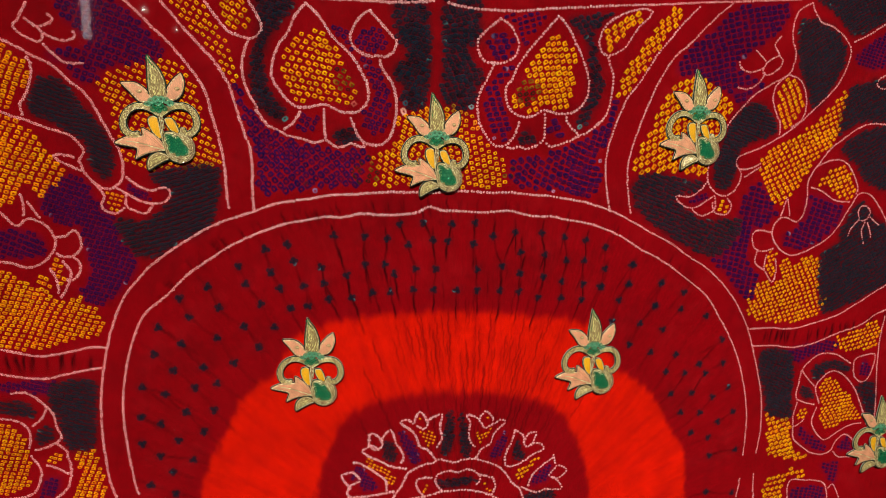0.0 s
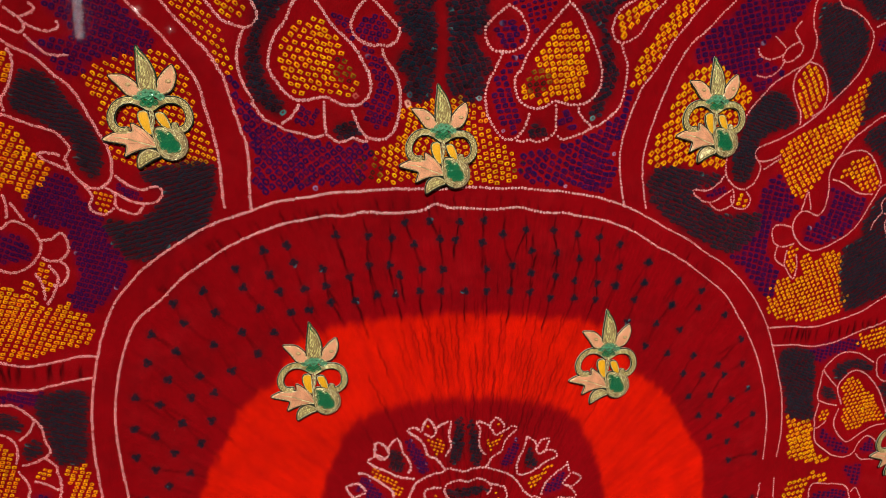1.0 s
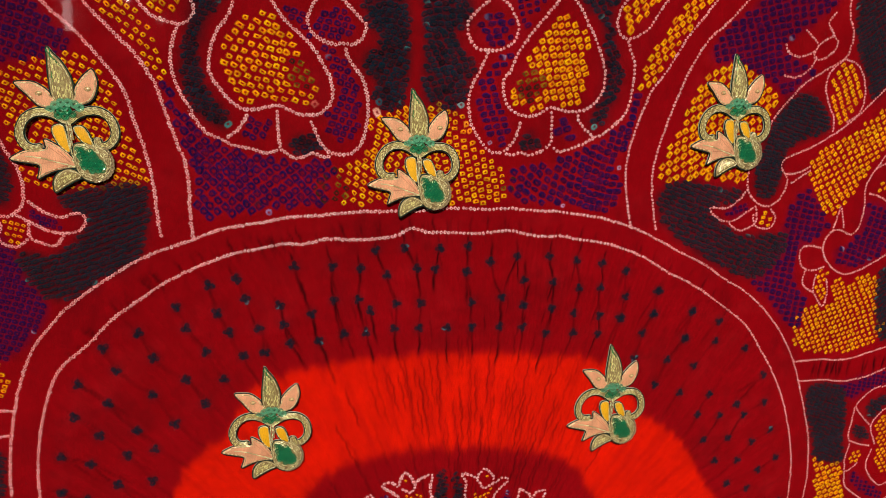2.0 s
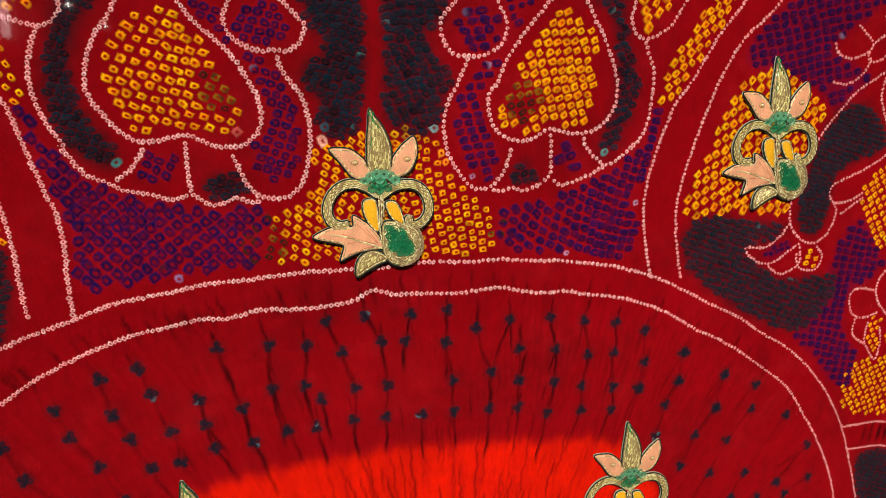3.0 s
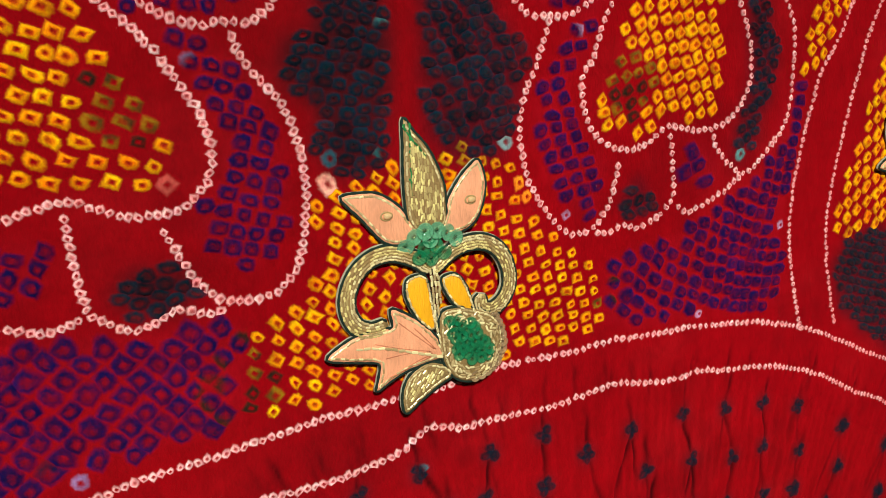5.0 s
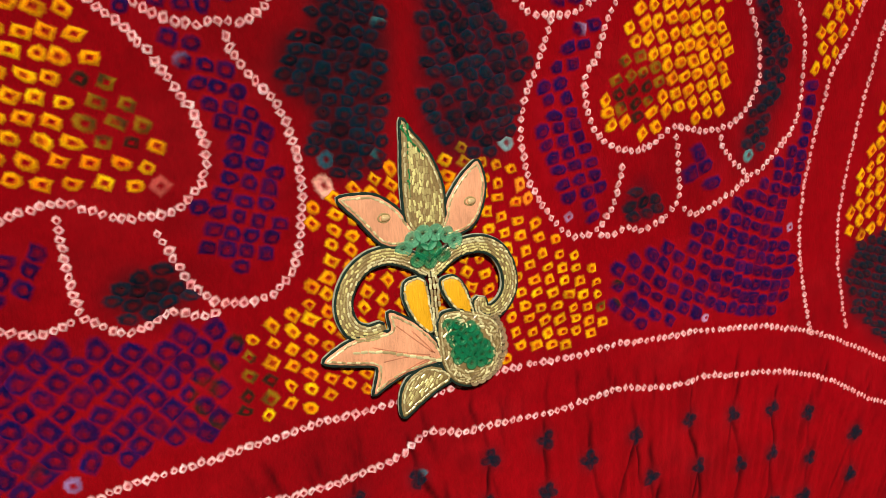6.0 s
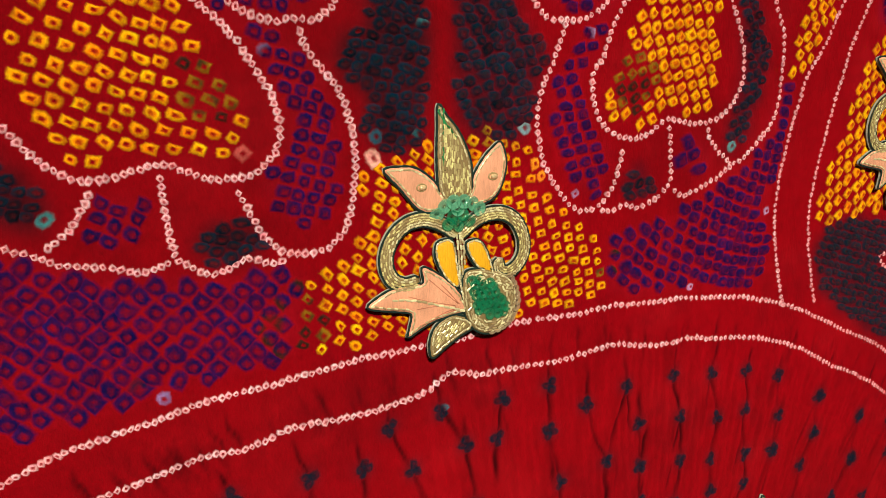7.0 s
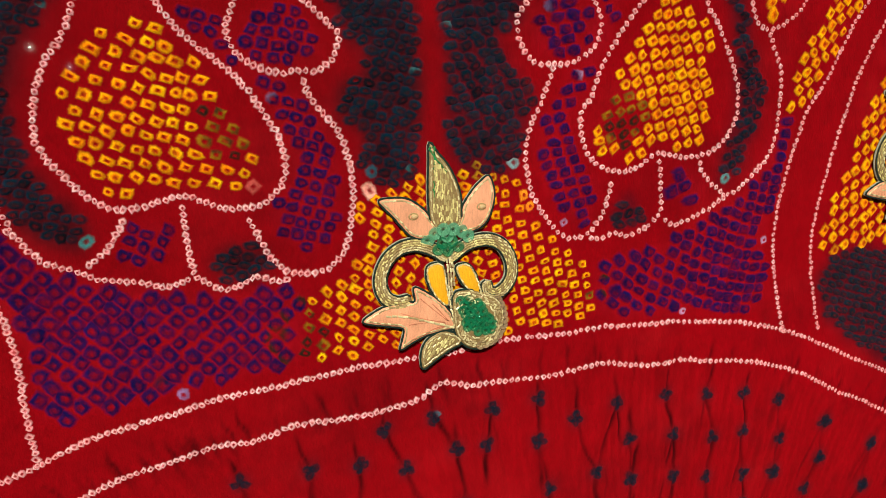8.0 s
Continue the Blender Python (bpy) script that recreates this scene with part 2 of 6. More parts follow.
# ---- the hanging: a resist-dyed cotton cloth, in millimetres from its middle kink, at 1.35 m ----
Z0 = 1.35
rng = np.random.default_rng(7)
YELLOW, PURPLE, DARK, WHITE = "yellow", "purple", "dark", "white"
CRIMSON, SCARLET, MAROON = (0.292, 0.0014, 0.0058), (0.74, 0.010, 0.0015), (0.280, 0.0014, 0.0056)
DYES = {YELLOW: (0.96, 0.53, 0.003), PURPLE: (0.007, 0.0045, 0.080), DARK: (0.001, 0.016, 0.033), WHITE: (1.0, 0.63, 0.66)}
GROUNDS = {PURPLE: ((0.36, 0.006, 0.020), 0.30), DARK: ((0.035, 0.006, 0.016), 0.60)}
CLOSE = {PURPLE: (0.095, 0.003, 0.040), DARK: (0.022, 0.006, 0.011)}
LINES, FIELDS, SPOTS = [], [], []
FAN = (85.3, 40.6)


def dotted(points):
    LINES.append(points)


def field(dye, along, across, outline):
    FIELDS.append((dye, along, across, outline))


def fan(c, i, j):
    """Places of rows that start steep and level out, closer together towards the cloth's edge."""
    u = c[0] + 4.9 * i + 0.9 * j
    return np.concatenate([u, c[1] + 0.0054 * np.maximum(142 - u, 0) ** 2 + j * np.interp(u, (60, 140), (6.0, 4.4))], 1)


def spots(points):
    SPOTS.extend(points)


DISC = [(-215.7, -218.7), (-221.3, -184.4), (-223.1, -139.4), (-215.8, -100.8), (-201.4, -72.9), (-176.0, -48.8), (-148.7, -30.0), (-116.6, -15.2), (-93.1, -9.6), (-68.5, -7.1), (-51.8, -4.3), (-22.8, -5.3), (-4.2, -0.5), (10.7, -2.1), (39.8, -3.2), (63.6, -2.2), (96.6, -6.2), (129.6, -12.0), (159.5, -22.7), (192.3, -40.2), (224.6, -60.3), (262.9, -99.1), (285.5, -136.8), (300.9, -186.6), (304.0, -229.0), (314.4, -303.2), (-218.0, -245.5)]
BRIGHT_OUT = [(-172.9, -265.2), (-172.2, -235.9), (-170.0, -216.8), (-163.9, -198.3), (-151.0, -171.2), (-140.4, -148.8), (-127.9, -135.8), (-113.4, -125.2), (-100.9, -100.9), (-80.0, -90.4), (-45.8, -84.7), (-6.2, -82.7), (30.3, -83.3), (68.0, -85.8), (107.2, -90.8), (132.6, -96.0), (152.1, -113.0), (173.5, -141.8), (196.4, -156.0), (212.4, -175.5), (229.9, -203.7), (241.8, -221.2), (248.5, -267.0), (254.2, -314.4)]
BRIGHT_IN = [(-84.3, -275.4), (-83.7, -234.8), (-78.7, -205.5), (-70.1, -186.6), (-61.6, -167.9), (-39.6, -154.9), (-3.4, -150.8), (24.5, -150.0), (58.2, -153.4), (93.1, -160.4), (119.6, -174.8), (137.6, -202.3), (148.2, -229.9), (154.2, -263.4), (159.2, -303.4)]
dotted([(-230.8, -221.5), (-235.1, -206.2), (-237.4, -183.1), (-238.6, -160.6), (-237.8, -138.6), (-234.9, -117.1), (-231.8, -101.0), (-226.1, -81.4), (-219.8, -66.2), (-210.0, -52.8), (-198.3, -40.2), (-175.3, -23.7), (-158.0, -13.5), (-140.0, -6.7), (-130.6, -3.6), (-116.0, 2.0), (-102.9, 4.6), (-91.3, 6.3), (-73.9, 9.4), (-56.1, 10.0), (-37.3, 11.5), (-17.8, 11.7), (2.7, 11.5), (17.7, 12.6), (30.9, 12.9), (46.9, 12.0), (63.5, 12.4), (83.3, 10.4), (96.2, 9.7), (123.1, 5.6), (137.3, 1.9), (152.1, -3.0), (167.6, -10.3), (183.8, -18.5), (207.0, -29.7), (221.7, -39.2), (242.1, -50.7), (260.7, -66.0), (276.2, -84.1), (289.1, -105.2), (298.3, -126.7), (306.5, -148.5), (313.6, -170.8), (318.6, -204.5), (317.8, -228.9)])
dotted([(318.8, -250.4), (322.3, -275.4)])
dotted([(-215.7, -218.7), (-218.4, -207.7), (-221.3, -184.4), (-223.4, -161.6), (-223.1, -139.4), (-219.9, -117.8), (-215.8, -100.8), (-208.6, -81.9), (-201.4, -72.9), (-187.8, -61.5), (-176.0, -48.8), (-160.4, -38.2), (-148.7, -30.0), (-132.9, -21.7), (-116.6, -15.2), (-103.2, -11.1), (-93.1, -9.6), (-79.0, -6.7), (-68.5, -7.1), (-61.1, -6.1), (-51.8, -4.3), (-38.6, -5.5), (-22.8, -5.3), (-10.5, -3.8), (-4.2, -0.5), (0.1, 0.6), (10.7, -2.1), (23.9, -2.6), (39.8, -3.2), (49.1, -3.0), (63.6, -2.2), (83.6, -6.2), (96.6, -6.2), (112.8, -9.3), (129.6, -12.0), (144.2, -16.4), (159.5, -22.7), (178.9, -33.9), (192.3, -40.2), (209.1, -49.6), (224.6, -60.3), (245.6, -75.7), (262.9, -99.1), (273.7, -115.1), (285.5, -136.8), (293.6, -158.7), (300.9, -186.6), (303.6, -214.7), (304.0, -229.0)])
dotted([(304.9, -253.8), (303.8, -273.6)])
dotted([(-129.6, -3.1), (-130.0, 3.9), (-130.3, 12.1), (-130.3, 21.9), (-130.6, 29.7), (-131.0, 37.2), (-132.1, 43.4), (-134.5, 49.8), (-140.6, 68.9), (-144.9, 83.9), (-153.8, 99.1), (-164.4, 110.7), (-174.8, 122.0), (-181.6, 130.1), (-188.3, 137.4)])
dotted([(-147.0, -0.1), (-148.0, 10.0), (-149.2, 29.8), (-152.6, 48.1), (-156.4, 62.6), (-160.1, 77.6), (-165.0, 87.5), (-173.7, 99.2), (-182.2, 109.6), (-192.4, 119.1), (-200.7, 127.4), (-210.6, 136.5)])
dotted([(147.9, -2.1), (145.0, 8.0), (141.8, 22.8), (140.1, 35.8), (140.6, 46.1), (142.0, 55.1), (145.9, 68.2), (149.4, 78.0), (153.4, 87.6), (161.3, 98.2), (169.4, 111.0), (175.4, 121.5), (183.8, 132.2), (190.0, 140.5), (200.6, 152.5), (207.6, 159.3)])
dotted([(165.8, -2.8), (163.3, 6.8), (161.0, 20.4), (159.7, 33.7), (161.5, 48.8), (164.2, 58.9), (167.1, 69.0), (174.1, 88.8), (181.3, 105.3), (190.9, 120.8), (203.5, 131.6), (214.3, 143.3), (225.2, 154.2), (235.9, 163.3)])
dotted([(6.9, 148.6), (21.7, 146.1), (38.7, 145.7), (60.2, 146.4), (86.4, 149.8), (113.2, 152.4), (140.5, 155.5), (168.5, 157.8), (201.9, 161.4), (236.2, 164.6), (297.2, 170.2)])
dotted([(-86.4, 145.3), (-55.5, 146.1), (-31.7, 146.2), (-3.4, 149.0)])
dotted([(-93.6, 141.5), (-100.8, 132.9), (-106.2, 120.8), (-111.3, 114.1), (-115.0, 105.2), (-116.9, 96.1), (-116.0, 89.8), (-111.4, 82.4), (-106.3, 76.3), (-100.1, 72.1), (-93.3, 71.5), (-85.4, 72.8), (-79.7, 74.0), (-74.3, 71.8), (-68.0, 69.2), (-59.6, 68.8), (-54.3, 71.0), (-50.4, 75.9), (-49.0, 81.9), (-50.1, 88.9), (-53.7, 96.0), (-58.0, 103.7), (-63.8, 110.4), (-71.1, 117.0), (-76.7, 122.6), (-86.4, 135.8), (-93.6, 141.5)])
dotted([(-131.5, 115.5), (-134.5, 108.7), (-136.5, 97.4), (-134.8, 86.2), (-130.8, 76.9), (-126.3, 69.5), (-128.8, 69.5), (-125.1, 65.9), (-120.4, 58.8), (-114.9, 56.0), (-109.3, 53.3), (-105.0, 51.1), (-99.0, 50.3), (-92.9, 48.7), (-88.3, 46.9), (-83.4, 47.8), (-79.9, 49.2)])
dotted([(-80.6, 70.3), (-80.3, 65.5), (-80.2, 58.6), (-79.5, 50.6), (-76.8, 47.6), (-70.5, 44.0), (-65.2, 45.6), (-59.9, 46.9), (-54.8, 44.8), (-49.8, 45.3)])
dotted([(-61.7, 64.6), (-58.8, 58.9), (-55.9, 52.3), (-51.1, 47.7), (-44.0, 45.9), (-36.5, 48.2), (-31.4, 55.1), (-29.6, 62.4), (-28.8, 71.5), (-28.8, 78.7), (-30.9, 87.8), (-33.3, 92.3), (-38.1, 98.6), (-41.1, 103.8), (-41.9, 106.9)])
dotted([(-97.4, 67.9), (-99.6, 64.0), (-103.2, 59.4), (-108.2, 55.7)])
dotted([(-49.5, 139.4), (-34.3, 124.5), (-30.3, 120.3), (-30.2, 117.0), (-32.7, 112.0), (-37.3, 109.1), (-43.3, 109.3), (-47.6, 108.6), (-52.5, 109.7), (-57.2, 111.9), (-61.4, 116.0), (-62.7, 122.4), (-60.1, 128.7), (-55.3, 136.0), (-49.5, 139.4)])
dotted([(-159.5, 138.0), (-153.2, 129.5), (-146.1, 120.9), (-138.9, 117.7), (-131.5, 116.3), (-125.9, 118.4), (-123.3, 124.1), (-125.8, 131.3), (-132.3, 141.3)])
dotted([(91.3, 144.5), (76.7, 127.2), (70.0, 118.8), (63.3, 109.4), (59.9, 101.8), (57.7, 96.1), (54.3, 92.4), (53.8, 85.6), (56.5, 77.5), (62.2, 72.1), (70.4, 70.1), (77.5, 71.4), (84.6, 75.6), (94.4, 73.9), (104.4, 73.7), (112.0, 77.0), (118.1, 84.0), (120.3, 93.4), (118.5, 103.8), (112.9, 116.1), (107.5, 125.1), (100.1, 137.0), (91.3, 144.5)])
dotted([(134.6, 116.7), (136.3, 111.6), (139.5, 103.1), (139.7, 90.4), (138.2, 79.7), (134.7, 71.2), (128.3, 65.1), (120.6, 59.1), (115.4, 57.4), (107.7, 53.2), (97.6, 49.6), (92.6, 48.6), (88.8, 51.1)])
dotted([(85.9, 72.4), (86.6, 61.9), (86.3, 53.5), (80.2, 48.7), (73.0, 46.2), (68.2, 47.8), (62.3, 46.3), (57.6, 46.8)])
dotted([(65.7, 65.7), (63.4, 57.7), (58.8, 50.8), (51.8, 47.4), (45.0, 50.1), (38.5, 57.9), (34.3, 66.3), (32.7, 74.2), (32.4, 80.1), (34.3, 88.6), (38.0, 95.1), (40.2, 100.7), (42.4, 105.3), (42.9, 108.5)])
dotted([(103.3, 70.6), (104.7, 66.9), (109.5, 62.2), (115.4, 57.4)])
dotted([(46.4, 140.0), (31.3, 126.6), (30.2, 119.4), (32.1, 113.9), (36.2, 109.2), (42.5, 108.7), (47.9, 108.5), (54.4, 110.6), (59.9, 115.2), (61.7, 120.8), (61.0, 125.4), (54.5, 135.3), (46.4, 140.0)])
dotted([(166.7, 152.8), (164.9, 148.5), (156.4, 139.7), (148.4, 126.7), (139.7, 120.0), (132.8, 118.8), (127.7, 122.3), (125.7, 128.7), (128.4, 138.0), (134.7, 144.5), (145.7, 150.5), (159.4, 154.3), (166.7, 152.8)])
dotted([(294.3, 111.5), (267.7, 95.9), (256.4, 84.2), (247.5, 73.9), (241.3, 63.3), (236.6, 52.6), (231.5, 37.8), (232.4, 23.8), (238.9, 15.5), (249.1, 11.3), (258.9, 17.1), (263.0, 29.0), (256.6, 39.2), (261.0, 45.4), (277.6, 51.8), (297.5, 62.6), (314.3, 75.8), (326.1, 86.9), (342.3, 103.7), (350.3, 120.1), (351.9, 133.9), (343.8, 143.8), (330.2, 151.4), (318.8, 154.2), (312.3, 160.4), (307.1, 168.3)])
dotted([(294.3, 111.5), (305.8, 108.0), (313.1, 97.8), (315.6, 84.1), (311.8, 74.7), (302.9, 69.3)])
dotted([(294.3, 111.5), (285.0, 103.4), (282.7, 92.0), (287.3, 80.8), (293.2, 71.8), (293.8, 61.6)])
dotted([(307.1, 168.3), (296.1, 161.5), (292.8, 150.4), (293.7, 139.5), (298.3, 128.7), (297.6, 117.5), (294.3, 111.5)])
dotted([(282.3, 141.0), (278.2, 134.2), (282.4, 127.8), (287.3, 121.4), (283.1, 114.5), (275.8, 110.6), (270.2, 112.6), (274.1, 120.7), (283.7, 126.6)])
dotted([(262.3, 128.9), (271.4, 121.5), (270.7, 116.1), (259.8, 112.0), (251.7, 114.3), (248.3, 119.4)])
dotted([(272.0, 111.7), (268.9, 104.9), (259.4, 98.7), (250.4, 99.6)])
dotted([(231.5, 22.9), (227.2, 16.7), (217.6, 10.5), (204.6, 10.9), (213.5, 2.5), (224.0, 1.6), (233.7, 7.4), (241.1, 11.7)])
dotted([(221.7, -0.7), (230.3, -5.4), (241.3, -0.6), (241.5, 8.9)])
dotted([(239.4, 5.1), (242.6, -2.5), (253.1, -4.4), (257.4, 2.8), (252.0, 9.9)])
dotted([(260.6, 33.7), (269.7, 34.3), (279.8, 38.8)])
dotted([(280.2, 35.9), (265.5, 26.7)])
dotted([(335.4, 37.5), (329.2, 25.3), (330.2, 10.7), (328.9, -4.1), (323.2, -10.5), (312.3, -6.6), (304.3, -9.1), (300.4, -19.0), (304.9, -28.9), (314.9, -37.5), (326.8, -40.1), (345.7, -32.7), (361.1, -21.6), (369.9, -6.4), (376.2, 6.2), (383.1, 15.2), (395.6, 12.4), (407.0, 1.4), (419.4, -13.9)])
dotted([(335.4, 37.5), (348.6, 42.6), (360.0, 42.9), (370.2, 35.8), (379.0, 21.1), (378.7, 13.7)])
dotted([(333.1, 19.5), (345.2, 15.8), (358.1, 8.5), (373.0, 7.2)])
dotted([(336.4, 38.0), (346.8, 52.2), (359.1, 62.1), (371.7, 70.6), (385.3, 74.9), (406.1, 73.6)])
dotted([(306.7, -6.6), (308.9, 3.2), (310.5, 10.5), (313.9, 0.8), (316.0, -5.1)])
dotted([(300.6, -19.9), (286.3, -18.0), (281.7, -23.8), (286.1, -33.8), (294.9, -36.3), (304.1, -33.9)])
dotted([(288.4, -37.3), (288.1, -46.3), (294.6, -51.4), (299.0, -54.0), (308.1, -64.3), (310.4, -54.1), (307.9, -43.0)])
dotted([(298.3, -39.9), (297.8, -46.9), (297.7, -52.9)])
dotted([(383.7, -1.8), (385.6, 3.2), (391.6, 3.3), (396.8, -1.7), (394.0, -8.3), (386.8, -8.4), (383.7, -1.8)])
dotted([(397.8, -6.3), (403.4, -10.4), (408.4, -13.9)])
dotted([(385.1, -8.9), (379.1, -17.0), (377.5, -24.1)])
dotted([(392.8, -11.4), (390.8, -19.1), (395.6, -30.4)])
dotted([(395.8, -11.4), (399.6, -18.0), (402.1, -24.2)])
dotted([(354.4, 140.8), (369.7, 148.5), (386.8, 160.8)])
dotted([(396.1, 118.7), (383.3, 111.1), (385.2, 105.2), (399.6, 103.0)])
dotted([(290.5, -106.3), (312.2, -106.0), (335.9, -107.9), (358.9, -103.3), (381.7, -96.5), (398.2, -87.3), (414.5, -77.0), (439.4, -62.4)])
dotted([(297.6, -122.4), (321.0, -123.3), (339.1, -125.7), (362.4, -122.3), (385.1, -113.9), (408.3, -106.5), (424.8, -96.1), (445.2, -88.5)])
dotted([(368.4, -163.9), (361.8, -157.9), (353.9, -148.1), (359.7, -140.2), (370.6, -133.5), (386.0, -134.2), (396.3, -139.1), (406.8, -145.1)])
dotted([(376.5, -181.2), (371.1, -168.5), (373.2, -160.2), (384.9, -150.8), (399.5, -155.4), (415.2, -171.0), (425.3, -188.8), (435.8, -208.7)])
dotted([(374.5, -186.8), (371.9, -199.7), (379.1, -211.7), (390.0, -219.5), (401.5, -213.3), (416.1, -206.8), (428.7, -205.3)])
dotted([(352.3, -149.2), (351.5, -161.8), (350.8, -174.6), (361.0, -180.3), (371.8, -182.6)])
dotted([(352.9, -179.8), (351.0, -192.6), (354.1, -203.6), (363.9, -196.3)])
dotted([(353.0, -204.1), (355.1, -215.7), (366.0, -225.2), (376.6, -231.9), (389.7, -234.7), (398.7, -231.9), (403.2, -222.2), (411.5, -215.8), (422.5, -222.5), (429.2, -233.1)])
dotted([(402.1, -232.8), (409.8, -239.3), (430.7, -240.4)])
dotted([(408.7, -145.2), (410.1, -139.7), (420.7, -136.3), (430.3, -136.7), (431.0, -149.1), (425.9, -161.3), (418.6, -162.6), (410.9, -156.0), (408.7, -145.2)])
dotted([(433.0, -99.1), (433.2, -126.7), (436.1, -155.0), (440.3, -183.9), (444.0, -210.5)])
dotted([(359.6, -283.8), (358.7, -261.0), (375.5, -260.2), (395.4, -264.3), (402.0, -275.8), (405.1, -288.3)])
dotted([(403.1, -271.1), (409.0, -268.6), (420.8, -288.6)])
dotted([(-286.8, 108.7), (-275.4, 103.2), (-266.0, 97.8), (-254.9, 92.4), (-245.5, 82.9), (-235.8, 74.3), (-228.0, 60.0), (-221.7, 47.2), (-217.5, 39.1), (-215.2, 28.5), (-217.1, 17.7), (-223.4, 12.6), (-230.4, 13.6), (-237.1, 19.7), (-241.2, 27.2), (-242.3, 31.7), (-239.6, 36.2), (-241.1, 41.1), (-246.9, 47.2), (-254.2, 49.9), (-265.7, 53.9), (-273.8, 57.3), (-280.3, 58.9), (-289.8, 63.2)])
dotted([(-269.4, 96.6), (-267.5, 90.7), (-268.8, 81.8), (-272.0, 72.8), (-275.4, 67.3), (-274.6, 60.2)])
dotted([(-257.9, 34.3), (-253.4, 35.1), (-245.7, 33.5)])
dotted([(-258.0, 33.5), (-251.4, 28.8), (-240.0, 23.8)])
dotted([(-213.4, 20.1), (-207.1, 15.1), (-198.2, 11.4), (-189.0, 13.4), (-185.5, 9.5), (-189.4, 3.6), (-196.8, 2.3), (-205.8, 4.2), (-212.8, 8.5), (-219.8, 12.6)])
dotted([(-213.9, 9.2), (-214.3, 0.6), (-207.9, -3.3), (-201.4, -4.4), (-196.8, 1.6)])
dotted([(-231.5, 12.9), (-228.2, 7.1), (-230.0, 1.3), (-227.7, -3.4), (-220.6, -4.5), (-215.0, -0.6)])
dotted([(-268.0, 130.3), (-270.6, 125.1), (-273.2, 119.8), (-276.1, 116.2), (-273.8, 112.2), (-268.5, 109.1), (-262.2, 106.7), (-259.3, 110.4), (-261.3, 114.7), (-266.2, 118.5), (-270.8, 121.7)])
dotted([(-261.5, 116.4), (-256.5, 118.1), (-253.1, 121.1), (-255.5, 124.4)])
dotted([(-258.5, 112.1), (-252.2, 109.1), (-245.6, 108.4), (-240.4, 111.5), (-241.9, 114.9)])
dotted([(-259.0, 105.2), (-252.8, 98.5), (-246.4, 94.6), (-236.4, 94.8)])
dotted([(-294.8, -1.5), (-288.1, -9.8), (-282.9, -13.6), (-278.6, -9.8), (-274.4, -8.6), (-266.8, -12.5), (-262.0, -19.1), (-260.7, -26.1), (-264.8, -34.7), (-272.1, -40.6), (-279.2, -42.5), (-287.6, -39.6), (-297.6, -37.5)])
dotted([(-280.0, 7.7), (-278.4, 1.6), (-279.0, -6.7)])
dotted([(-276.0, 2.8), (-272.9, -2.1), (-268.9, -8.6)])
dotted([(-259.7, -21.4), (-253.4, -20.2), (-248.6, -16.3), (-244.7, -22.2), (-245.8, -30.1), (-250.7, -34.9), (-257.8, -34.8), (-261.1, -32.0)])
dotted([(-249.7, -36.1), (-246.4, -40.1), (-246.8, -46.9), (-251.7, -52.0), (-256.3, -50.8)])
dotted([(-256.9, -38.8), (-252.5, -46.8), (-255.6, -57.2), (-259.6, -64.0)])
dotted([(-265.3, -43.8), (-261.6, -51.9), (-260.9, -62.0)])
dotted([(-302.5, -99.8), (-288.8, -103.7), (-276.6, -106.7), (-263.9, -105.6), (-252.9, -103.5), (-241.8, -101.4), (-231.9, -102.3)])
dotted([(-303.9, -118.3), (-286.6, -122.2), (-272.3, -123.7), (-261.3, -121.3), (-246.5, -118.7), (-235.2, -117.1)])
dotted([(-296.3, -133.9), (-287.4, -133.5), (-278.8, -139.6), (-274.9, -145.9), (-277.9, -153.5), (-284.9, -159.5)])
dotted([(-273.7, -145.1), (-269.8, -151.9), (-268.5, -160.7), (-265.9, -167.5), (-268.1, -171.7), (-275.7, -175.6), (-284.3, -178.0)])
dotted([(-306.5, -152.0), (-294.3, -154.6), (-287.5, -160.7), (-286.2, -168.2), (-287.5, -176.9)])
dotted([(-286.4, -182.3), (-281.5, -190.7), (-280.8, -197.5), (-284.6, -208.5), (-291.2, -213.3), (-311.4, -214.5)])
dotted([(-268.2, -174.0), (-263.0, -180.2), (-262.2, -185.6), (-260.7, -192.5), (-261.6, -201.5), (-264.8, -210.3), (-272.8, -217.4)])
dotted([(-276.6, -189.8), (-269.4, -193.1), (-262.2, -198.2)])
dotted([(-23.3, -243.2), (-16.5, -233.6), (-12.2, -223.8), (-7.7, -218.0), (1.6, -213.7), (11.0, -212.0), (15.6, -209.3), (22.9, -211.4), (30.2, -213.1), (37.4, -211.1), (47.2, -211.9), (57.3, -215.8), (67.5, -220.4), (75.6, -229.0), (81.3, -237.4), (88.3, -243.4), (92.2, -254.6)])
dotted([(4.2, -241.8), (-1.4, -235.0), (-2.6, -227.2), (4.4, -225.2), (11.6, -225.9)])
dotted([(18.4, -237.9), (13.2, -228.6), (16.2, -222.7), (25.8, -220.4), (32.2, -222.5), (40.4, -220.6), (47.9, -223.9), (52.2, -229.5), (48.7, -237.1)])
dotted([(53.0, -227.0), (62.2, -230.4), (66.2, -237.6), (63.3, -247.5)])
dotted([(-10.0, -244.0), (9.9, -241.3), (24.3, -239.0), (41.5, -240.1), (56.6, -244.1), (70.6, -251.9)])
